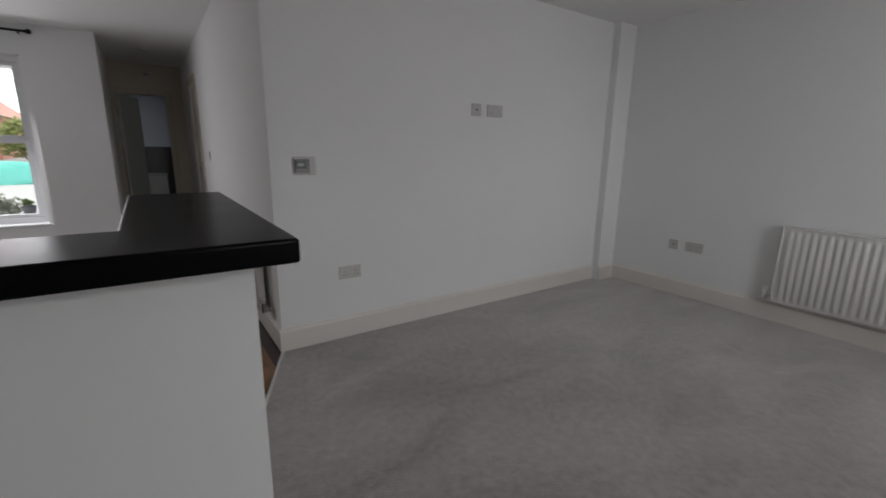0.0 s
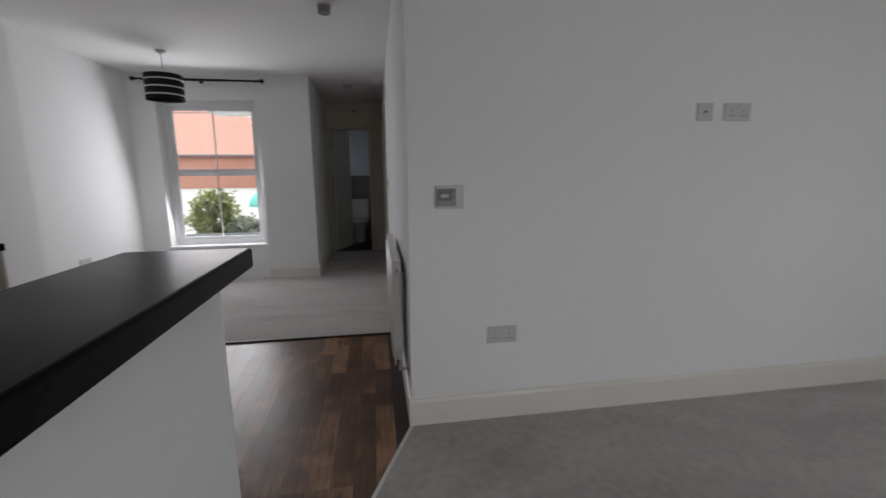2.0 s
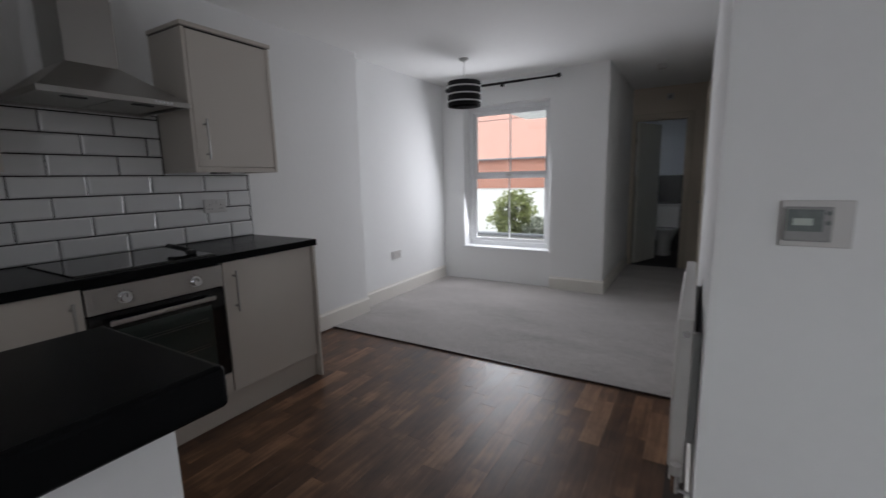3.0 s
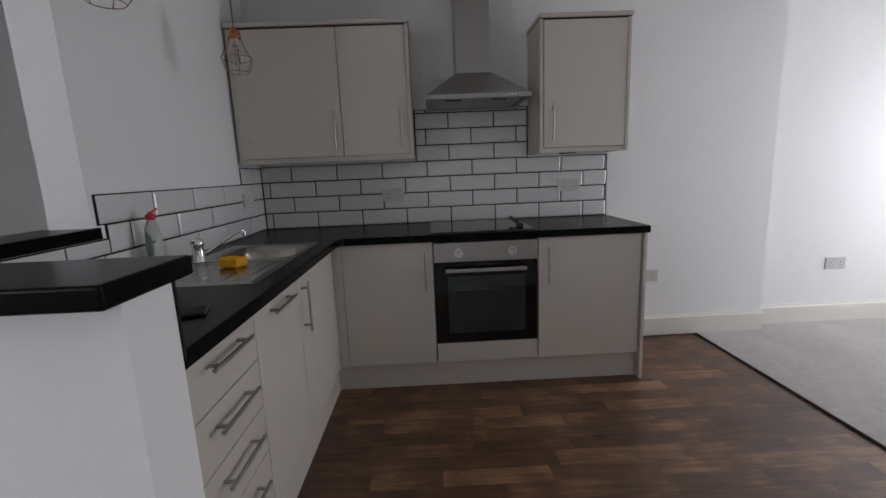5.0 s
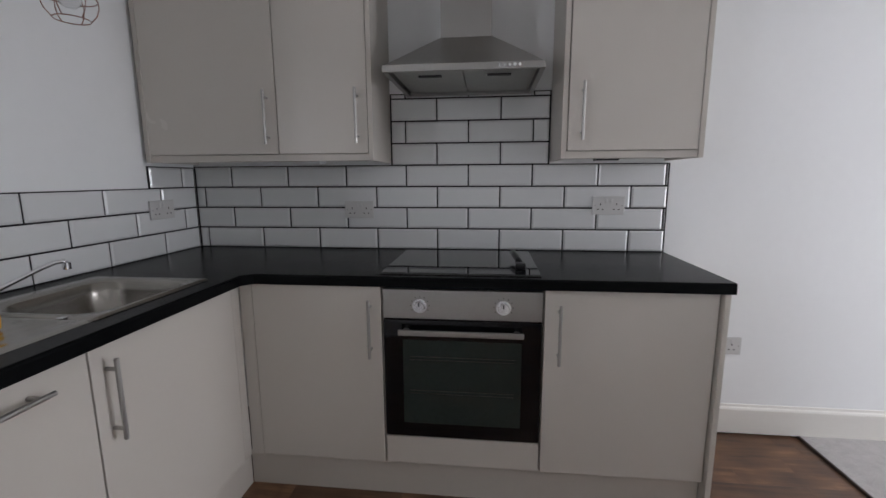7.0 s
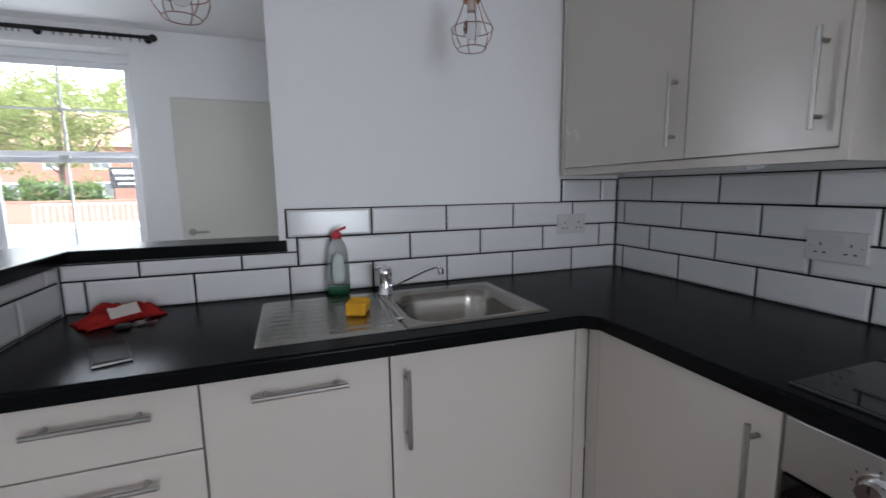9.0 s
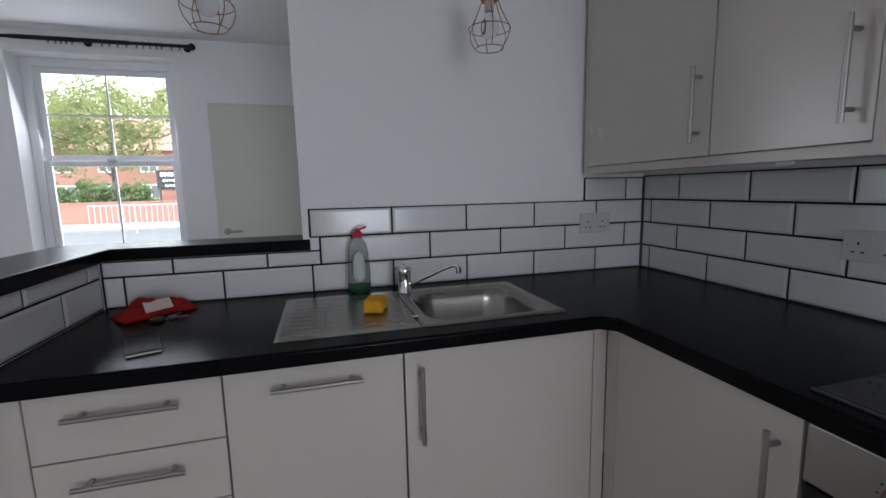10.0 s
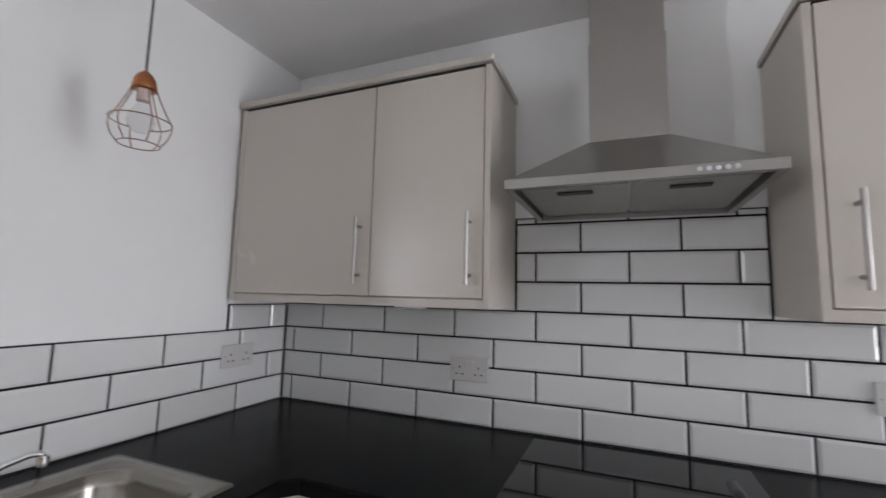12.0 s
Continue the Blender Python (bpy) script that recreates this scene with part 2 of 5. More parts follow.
def tube(points, r, sides=10):
    """A bent round bar through the points."""
    bm = bmesh.new()
    pts = [Vector(p) for p in points]
    rings = []
    for i, p in enumerate(pts):
        d = (pts[min(i + 1, len(pts) - 1)] - pts[max(i - 1, 0)]).normalized()
        side = d.cross(Vector((0.13, 0.21, 0.97))).normalized()
        up = side.cross(d)
        rings.append([bm.verts.new(p + r * (math.cos(2 * math.pi * k / sides) * side + math.sin(2 * math.pi * k / sides) * up)) for k in range(sides)])
    for a, b in zip(rings, rings[1:]):
        for k in range(sides):
            j = (k + 1) % sides
            bm.faces.new((a[k], a[j], b[j], b[k]))
    bm.faces.new(reversed(rings[0]))
    bm.faces.new(rings[-1])
    bmesh.ops.recalc_face_normals(bm, faces=bm.faces)
    for f in bm.faces:
        f.smooth = True
    return bm


def mesh_of(name, bm, mat):
    me = bpy.data.meshes.new(name)
    bm.to_mesh(me)
    bm.free()
    me.materials.append(mat)
    return me


def solid(name, bm, mat, label="", category="", group="", kind=""):
    """A top-level thing that is one mesh."""
    return tagged(new(name, mesh_of(name, bm, mat)), label, category, group, kind)


def thing(name, base, label, category, group=""):
    """An Empty at the thing's base, which parents its parts."""
    ob = new(name)
    ob.empty_display_size = 0.05
    ob.location = base
    ob["base"] = list(base)
    return tagged(ob, label, category, group)


def root_shift(ob):
    top = ob
    while top.parent:
        top = top.parent
    return Vector(top["base"]) if "base" in top else Vector((0, 0, 0))


def part(name, bm, mat, parent, label=""):
    """One mesh under a thing or under a part, given in world coordinates."""
    bmesh.ops.translate(bm, verts=bm.verts, vec=-root_shift(parent))
    ob = new(name, mesh_of(name, bm, mat))
    ob.parent = parent
    return tagged(ob, label)


# ---- large structure ----
H = 2.38
solid("floor", box(-0.3, 6.2, -2.15, 8.8, -0.2, -0.004), DARK_STRIP, "dark floor slab under the coverings", "floor", kind="structure")
carpet_living = solid("floor_carpet", prism([(0, -1.95), (6, -1.95), (6, 1.73), (2.735, 1.73), (2.276, 0.62), (2.276, -0.152), (0, -0.14)], -0.002, 0.011, 0.003), CARPET, "grey twist-pile fitted carpet in the living area", "carpet", kind="structure")
solid("floor_carpet", prism([(0, 3.035), (2.735, 3.035), (2.735, 6.9), (1.87, 6.9), (1.87, 5.115), (1.3, 5.115), (1.3, 5.19), (-0.1, 5.19), (-0.1, 3.515), (0, 3.515)], -0.002, 0.011, 0.003), CARPET, "grey twist-pile fitted carpet by the window", "carpet", kind="structure")
solid("trim", box(0.0, 2.72, 3.032, 3.042, 0, 0.0125, 0.003), DARK_STRIP, "dark threshold strip between vinyl and carpet", "threshold strip", kind="structure")
d = Vector((2.735 - 2.268, 1.73 - 0.6)).normalized() * 0.008
solid("trim", prism([(2.268 - d.y, 0.6 + d.x), (2.268 + d.y, 0.6 - d.x), (2.735 + d.y, 1.73 - d.x), (2.735 - d.y, 1.73 + d.x)], 0, 0.0145, 0.002), PALE_STRIP, "pale metal threshold strip between vinyl and carpet", "threshold strip", kind="structure")


def wall(name, bm, label, mat=PAINT):
    return solid(name, bm, mat, label, "wall", kind="structure")


wall("wall_west", box(-0.15, 0, -2.1, 3.515, 0, H), "white painted kitchen wall")
wall("wall_west_recess", box(-0.25, -0.1, 3.515, 5.19, 0, H), "white painted recessed wall beside the window")
wall("wall_sink", box(0, 1.49, -0.14, 0, 0, H), "white painted partition behind the sink")
wall("wall_half", prism([(1.49, -0.15), (2.276, -0.15), (2.276, 0.635), (2.140, 0.635), (2.140, 0.0), (1.49, 0.0)], 0, 1.0695), "white painted half wall under the breakfast bar")
wall("wall_partition", box(2.735, 6.0, 1.73, 1.87, 0, H), "plain white painted wall with sockets")
wall("wall_east", box(6.0, 6.15, -2.1, 1.87, 0, H), "plain white painted wall with a radiator")
solid("trim", box(5.765, 6.0, 1.655, 1.73, 0.0, H, 0.004), PAINT, "white painted pipe boxing in the corner", "boxing", kind="structure")
hall_wall = bm_box(bmesh.new(), 2.735, 2.85, 1.87, 5.05, 0, H)
bm_box(hall_wall, 2.735, 2.85, 5.81, 6.9, 0, H)
bm_box(hall_wall, 2.735, 2.85, 5.05, 5.81, 2.0, H)
wall("wall_hall", hall_wall, "white painted hall wall")


def wall_with_window(name, x0, x1, y0, y1, ox0, ox1, oz0, oz1, label):
    bm = bm_box(bmesh.new(), x0, ox0, y0, y1, 0, H)
    bm_box(bm, ox1, x1, y0, y1, 0, H)
    bm_box(bm, ox0, ox1, y0, y1, 0, oz0)
    bm_box(bm, ox0, ox1, y0, y1, oz1, H)
    return wall(name, bm, label)


wall_with_window("wall_north", -0.25, 1.87, 5.19, 5.46, 0.19, 1.25, 0.43, 2.105, "white painted outer wall with a tall window")
solid("wall_pier", box(1.302, 1.87, 5.115, 5.19, 0, H), PAINT, "white painted pier beside the window", "wall", kind="structure")
wall("wall_hall_west", box(1.72, 1.87, 5.46, 6.9, 0, H), "white painted outer wall of the hall")
south = bmesh.new()
for x0, x1, z0, z1 in ((0, 1.43, 0, H), (1.43, 2.19, 1.95, H), (2.19, 2.40, 0, H), (2.40, 3.36, 0, 0.78), (2.40, 3.36, 2.243, H), (3.36, 4.30, 0, H), (4.30, 5.26, 0, 0.78), (4.30, 5.26, 2.243, H), (5.26, 6.0, 0, H)):
    bm_box(south, x0, x1, -2.22, -1.95, z0, z1)
wall("wall_south", south, "white painted outer wall with two windows and a door")
end_wall = bm_box(bmesh.new(), 1.0, 1.9, 6.9, 7.02, 0, H)
bm_box(end_wall, 2.53, 3.2, 6.9, 7.02, 0, H)
bm_box(end_wall, 1.9, 2.53, 6.9, 7.02, 1.985, H)
wall("wall_hall_end", end_wall, "cream painted wall at the end of the hall", CREAM_WALL)
solid("ceiling", box(-0.3, 6.2, -2.25, 8.8, H, H + 0.15), CEILING, "flat white painted ceiling", "ceiling", kind="structure")


def baseboard(a, b, out, label="cream painted skirting board"):
    """A skirting board along the wall line from a to b, which faces the way out."""
    (ax, ay), (bx, by), (ox, oy) = a, b, out
    bm = bmesh.new()
    prof = [(0, 0), (0.016, 0), (0.016, 0.122), (0.0125, 0.130), (0.007, 0.134), (0.004, 0.146), (0, 0.146)]
    ends = [[bm.verts.new((x + ox * u, y + oy * u, 0.0105 + v)) for u, v in prof] for x, y in ((ax, ay), (bx, by))]
    n = len(prof)
    for i in range(n):
        j = (i + 1) % n
        bm.faces.new((ends[0][i], ends[0][j], ends[1][j], ends[1][i]))
    bm.faces.new(ends[0])
    bm.faces.new(reversed(ends[1]))
    bmesh.ops.recalc_face_normals(bm, faces=bm.faces)
    return solid("baseboard", bm, CREAM, label, "skirting board", kind="structure")


baseboard((2.719, 1.73), (5.765, 1.73), (0, -1))
baseboard((6.0, 1.655), (6.0, -1.95), (-1, 0))
baseboard((5.765, 1.655), (5.984, 1.655), (0, -1))
baseboard((2.735, 1.73), (2.735, 4.98), (-1, 0))
baseboard((0, 2.345), (0, 3.531), (1, 0))
baseboard((-0.1, 3.531), (-0.1, 5.174), (1, 0))
baseboard((1.302, 5.115), (1.886, 5.115), (0, -1))
baseboard((1.87, 5.115), (1.87, 6.9), (1, 0))
baseboard((0, -0.14), (1.49, -0.14), (0, -1))
baseboard((0.0, -1.95), (0.0, -0.156), (1, 0))
baseboard((2.25, -1.95), (5.984, -1.95), (0, 1))


def sash_window(name, x0, x1, z0, z1, y, out, mid, bars, label):
    """A white plastic sliding-sash window in its opening; out is +1 or -1, the way outside along y."""
    w = thing(name, ((x0 + x1) / 2, y, z0), label, "window")
    w["kind"] = "structure"
    ya, yb = sorted((y, y + out * 0.07))
    f = 0.055
    part("window_frame", bm_box(bm_box(bm_box(bm_box(bmesh.new(), x0, x0 + f, ya, yb, z0, z1, 0.004), x1 - f, x1, ya, yb, z0, z1, 0.004), x0 + f, x1 - f, ya, yb, z0, z0 + f, 0.004), x0 + f, x1 - f, ya, yb, z1 - f, z1, 0.004), UPVC, w)
    xi0, xi1 = x0 + f, x1 - f
    s = 0.04
    for k, (za, zb) in enumerate(((z0 + f, mid), (mid, z1 - f))):
        yo = y + out * (0.012 + 0.026 * k)
        yc, yd = sorted((yo, yo + out * 0.024))
        sash = part("sash", bm_box(bm_box(bm_box(bm_box(bmesh.new(), xi0, xi0 + s, yc, yd, za, zb, 0.003), xi1 - s, xi1, yc, yd, za, zb, 0.003), xi0 + s, xi1 - s, yc, yd, za, za + s, 0.003), xi0 + s, xi1 - s, yc, yd, zb - s, zb, 0.003), UPVC, w)
        ym = (yc + yd) / 2
        pane = part("pane", box(xi0 + s - 0.004, xi1 - s + 0.004, ym - 0.003, ym + 0.003, za + s - 0.004, zb - s + 0.004), GLASS, sash, "clear glass pane")
        pane.visible_shadow = False
        xm = (x0 + x1) / 2
        part("glazing_bar", box(xm - 0.006, xm + 0.006, ym - 0.007, ym + 0.007, za + s, zb - s), UPVC, sash)
        if bars and k == 1:
            zm = (za + zb) / 2
            part("glazing_bar", box(xi0 + s, xi1 - s, ym - 0.0062, ym + 0.0062, zm - 0.006, zm + 0.006), UPVC, sash)
    xm = (x0 + x1) / 2
    part("catch", box(xm - 0.03, xm + 0.03, y - out * 0.012, y + out * 0.012, mid - 0.012, mid + 0.012, 0.004), WHITE_PLASTIC, w, "white sash catch on the meeting rail")
    return w


sash_window("window_1", 0.19, 1.25, 0.43, 2.105, 5.335, 1, 1.295, False, "white plastic sash window with glazing bars")
solid("trim", box(0.16, 1.28, 5.168, 5.335, 0.405, 0.432, 0.005), UPVC, "white window sill board", "window sill", kind="structure")
sash_window("window_2", 2.40, 3.36, 0.78, 2.243, -2.095, -1, 1.54, True, "white plastic sash window with glazing bars")
solid("trim", box(2.37, 3.39, -2.095, -1.928, 0.755, 0.782, 0.005), UPVC, "white window sill board", "window sill", kind="structure")
sash_window("window_3", 4.30, 5.26, 0.78, 2.243, -2.095, -1, 1.54, True, "white plastic sash window with glazing bars")
solid("trim", box(4.27, 5.29, -2.095, -1.928, 0.755, 0.782, 0.005), UPVC, "white window sill board", "window sill", kind="structure")


# ---- kitchen: worktop, bar, units ----
def plane_box(axis, a0, a1, f0, f1, z0, z1, bevel=0.0):
    """A box against a wall: a runs along the wall, f out from it. axis 'y': the wall x = 0; axis 'x': the wall y = 0."""
    return box(f0, f1, a0, a1, z0, z1, bevel) if axis == "y" else box(a0, a1, f0, f1, z0, z1, bevel)


def at_wall(axis, a, f, z):
    return (f, a, z) if axis == "y" else (a, f, z)


def bar_handle(axis, a0, a1, z0, z1, face, parent):
    """A round bar on two posts, upright or level."""
    h = part("handle", rod(at_wall(axis, a0, face + 0.032, z0), at_wall(axis, a1, face + 0.032, z1), 0.006, 14), NICKEL, parent, "satin nickel bar handle")
    for s in (0.13, 0.87):
        a, z = a0 + (a1 - a0) * s, z0 + (z1 - z0) * s
        part("post", rod(at_wall(axis, a, face - 0.001, z), at_wall(axis, a, face + 0.032, z), 0.0055, 10), NICKEL, h)
    return h


def base_unit(axis, a0, a1, label, fronts, front_face=0.6, depth=0.862):
    """A floor unit: carcass and its doors or drawers. fronts: (a0, a1, z0, z1, handle) with handle (a0, a1, z0, z1) or None."""
    u = thing("base_cabinet", at_wall(axis, (a0 + a1) / 2, 0.3, 0.15), label, "kitchen cabinet", "base cabinets")
    part("body", plane_box(axis, a0 + 0.001, a1 - 0.001, 0.02, front_face - 0.022, 0.15, depth), CARCASS, u)
    for b0, b1, z0, z1, hd in fronts:
        drawer = hd is not None and abs(hd[0] - hd[1]) > 0.05 and z1 - z0 < 0.35
        dr = part("drawer" if drawer else "door", plane_box(axis, b0, b1, front_face - 0.02, front_face, z0, z1, 0.0018), GREIGE, u)
        if hd:
            bar_handle(axis, *hd, front_face, dr)
    return u


base_unit("y", 0.60, 1.132, "greige gloss base cabinet beside the oven", [(0.625, 1.128, 0.155, 0.866, (1.088, 1.088, 0.597, 0.82))])
base_unit("y", 1.722, 2.312, "greige gloss base cabinet at the worktop's end", [(1.726, 2.309, 0.155, 0.866, (1.777, 1.777, 0.598, 0.818))])
base_unit("x", 0.647, 1.228, "greige gloss sink base cabinet with tall handle", [(0.648, 1.226, 0.155, 0.866, (1.185, 1.185, 0.602, 0.820))], front_face=0.572, depth=0.70)
base_unit("x", 1.230, 1.668, "greige gloss panelled unit with level handle", [(1.231, 1.666, 0.155, 0.866, (1.339, 1.559, 0.809, 0.809))], front_face=0.572)
base_unit("x", 1.670, 2.062, "greige gloss drawer unit beside the half wall",
          [(1.671, 2.060, z0, z1, (1.756, 1.980, hz, hz)) for z0, z1, hz in ((0.700, 0.866, 0.807), (0.544, 0.696, 0.645), (0.388, 0.540, 0.489), (0.155, 0.384, 0.333))], front_face=0.572)
solid("filler_panel", box(2.0635, 2.134, 0.545, 0.5715, 0.15, 0.866, 0.002), GREIGE, "greige filler strip between drawers and half wall", "filler panel")
solid("filler_panel", box(0.56, 0.5995, 0.5725, 0.623, 0.15, 0.866, 0.002), GREIGE, "greige corner filler strip between two cabinets", "filler panel")
solid("filler_panel", box(0.6005, 0.6455, 0.535, 0.5718, 0.15, 0.866, 0.002), GREIGE, "greige corner filler strip between two cabinets", "filler panel")
solid("end_panel", box(0.02, 0.622, 2.314, 2.332, 0, 0.869, 0.0015), CARCASS, "greige end panel closing the base units", "end panel")
solid("plinth", box(0.556, 0.572, 0.552, 2.312, 0.0, 0.149), CARCASS, "greige plinth under the base cabinets", "plinth")
solid("plinth", box(0.574, 2.134, 0.534, 0.550, 0.0, 0.149), CARCASS, "greige plinth under the sink units", "plinth")


def oven():
    o = thing("oven", (0.3, 1.427, 0.265), "built-in electric oven with black glass door", "oven")
    part("body", box(0.03, 0.575, 1.135, 1.719, 0.272, 0.86), BLACK_PLASTIC, o)
    part("control_panel", box(0.575, 0.602, 1.136, 1.718, 0.748, 0.858, 0.002), STEEL, o, "brushed steel control panel")
    for y in (1.275, 1.579):
        bm = rod((0.600, y, 0.799), (0.607, y, 0.799), 0.027, 28)
        k = part("knob", bm_rod(bm, (0.606, y, 0.799), (0.628, y, 0.799), 0.021, 28, 0.0185), CHROME, o, "chrome oven knob")
        part("pointer", box(0.627, 0.6295, y - 0.002, y + 0.002, 0.802, 0.817), BLACK_PLASTIC, k)
        bm = bmesh.new()
        for a in range(-4, 5):
            t = radians(90 + a * 30)
            bm_box(bm, 0.6018, 0.6026, y + 0.034 * math.cos(t) - 0.0016, y + 0.034 * math.cos(t) + 0.0016, 0.799 + 0.034 * math.sin(t) - 0.0016, 0.799 + 0.034 * math.sin(t) + 0.0016)
        part("dial_marks", bm, BLACK_PLASTIC, o)
    door = part("door", box(0.577, 0.600, 1.136, 1.718, 0.272, 0.743, 0.003), BLACK_GLASS, o, "black glass oven door")
    part("inner_window", box(0.5995, 0.6012, 1.208, 1.648, 0.33, 0.665), OVEN_WINDOW, door, "tinted see-through oven window")
    for z in (0.60, 0.465):
        bm = bmesh.new()
        for k in range(2):
            bm_rod(bm, (0.6015, 1.233, z - 0.012 * k), (0.6015, 1.623, z - 0.012 * k), 0.0014, 6)
        part("shelf_wire", bm, DULL_STEEL, door)
    hd = part("handle", box(0.628, 0.640, 1.198, 1.652, 0.694, 0.715, 0.003), STEEL, door, "flat steel oven handle")
    for y in (1.223, 1.628):
        part("post", box(0.599, 0.630, y - 0.01, y + 0.01, 0.698, 0.711, 0.002), STEEL, hd)
    return o


OVEN_WINDOW = material("tinted_glass", (0.028, 0.042, 0.038), 0.06, vary=0.2, spec=0.6)
DULL_STEEL = material("dull_wire", (0.10, 0.10, 0.095), 0.4, metal=0.8, vary=0.1)
oven()
solid("filler_panel", box(0.56, 0.598, 1.136, 1.719, 0.155, 0.268, 0.0018), GREIGE, "greige filler panel under the oven", "filler panel")

def slab(points):
    """A piece of worktop, its front top edges rounded."""
    bm = prism(points, 0.872, 0.910)

    def front(v):
        return v.co.z > 0.9 and (abs(v.co.y - 0.618) < 1e-4 or abs(v.co.x - 0.626) < 1e-4)

    bmesh.ops.bevel(bm, geom=[e for e in bm.edges if front(e.verts[0]) and front(e.verts[1])], offset=0.008, segments=4, affect="EDGES", profile=0.5)
    return bm


worktop = thing("worktop", (0.6, 0.4, 0.872), "black slate-effect laminate L-shaped worktop", "worktop")
part("hob_run", slab([(0.009, 0.009), (0.755, 0.009), (0.755, 0.618), (0.660, 0.618), (0.626, 0.652), (0.626, 2.345), (0.009, 2.345)]), LAMINATE, worktop)
sink_run = bmesh.new()
for outline in ([(0.755, 0.009), (1.152, 0.009), (1.152, 0.168), (0.755, 0.168)], [(0.755, 0.526), (1.152, 0.526), (1.152, 0.618), (0.755, 0.618)],
                [(1.152, 0.009), (2.128, 0.009), (2.128, 0.618), (1.152, 0.618)]):
    piece = slab(outline)
    me = bpy.data.meshes.new("slab")
    piece.to_mesh(me)
    piece.free()
    sink_run.from_mesh(me)
    bpy.data.meshes.remove(me)
part("sink_run", sink_run, LAMINATE, worktop)



bar = thing("breakfast_bar", (2.2, 0.2, 1.0700), "black slate-effect laminate breakfast bar top", "breakfast bar")
bar_top = prism([(1.4665, -0.198), (2.338, -0.198), (2.338, 0.656), (2.1, 0.656), (2.1, 0.012), (1.4665, 0.012)], 1.0700, 1.1100)
bmesh.ops.bevel(bar_top, geom=[e for e in bar_top.edges if (e.verts[0].co.x + e.verts[1].co.x) / 2 > 1.48 and (abs(e.verts[0].co.z - e.verts[1].co.z) < 1e-6 or e.verts[0].co.x > 2.3)], offset=0.006, segments=3, affect="EDGES", profile=0.5)
part("top", bar_top, LAMINATE, bar)
part("end_strip", box(1.4645, 1.4663, -0.197, 0.011, 1.0708, 1.1092), LAMINATE, bar)


def wall_unit(y0, y1, doors, label):
    u = thing("wall_cabinet", (0.165, (y0 + y1) / 2, 1.335), label, "kitchen cabinet", "wall cabinets")
    part("body", box(0.002, 0.302, y0 + 0.02, y1 - 0.02, 1.352, 2.072), CARCASS, u)
    part("side_panel", box(0.002, 0.326, y0, y0 + 0.019, 1.334, 2.084, 0.001), CARCASS, u)
    part("side_panel", box(0.002, 0.326, y1 - 0.019, y1, 1.334, 2.084, 0.001), CARCASS, u)
    part("pelmet", box(0.285, 0.322, y0 + 0.0195, y1 - 0.0195, 1.334, 1.361, 0.001), CARCASS, u)
    part("underside", box(0.002, 0.284, y0 + 0.0195, y1 - 0.0195, 1.345, 1.3515), CARCASS, u)
    # Dark strip: the shade between doors and cornice, put into the colour.
    part("cornice_shade_strip", box(0.002, 0.322, y0 + 0.003, y1 - 0.003, 2.0845, 2.0895), DARK_GAP, u, "dark strip painted as the shadow line under the cornice")
    part("cornice", box(0.002, 0.338, y0 - 0.008, y1 + 0.008, 2.09, 2.112, 0.003), CARCASS, u)
    for a, b, hy in doors:
        dr = part("door", box(0.304, 0.3225, a, b, 1.3645, 2.080, 0.0018), GREIGE, u)
        bar_handle("y", hy, hy, 1.404, 1.622, 0.3225, dr)
    return u


wall_unit(0.018, 1.043, [(0.036, 0.630, 0.592), (0.634, 1.021, 0.980)], "greige gloss double wall cabinet beside the hood")
wall_unit(1.803, 2.337, [(1.828, 2.317, 1.878)], "greige gloss single wall cabinet beside the hood")
for yc, paint, words in ((0.745, UPVC, "small white light fitting under the wall cabinet"), (2.0, BLACK_PLASTIC, "small black light fitting under the wall cabinet")):
    lamp = thing("cabinet_light", (0.235, yc, 1.3445), words, "cabinet light")
    part("body", box(0.20, 0.27, yc - 0.045, yc + 0.045, 1.328, 1.3448, 0.003), paint, lamp)
    part("lens", box(0.21, 0.26, yc - 0.035, yc + 0.035, 1.3255, 1.3279, 0.001), UPVC, lamp)


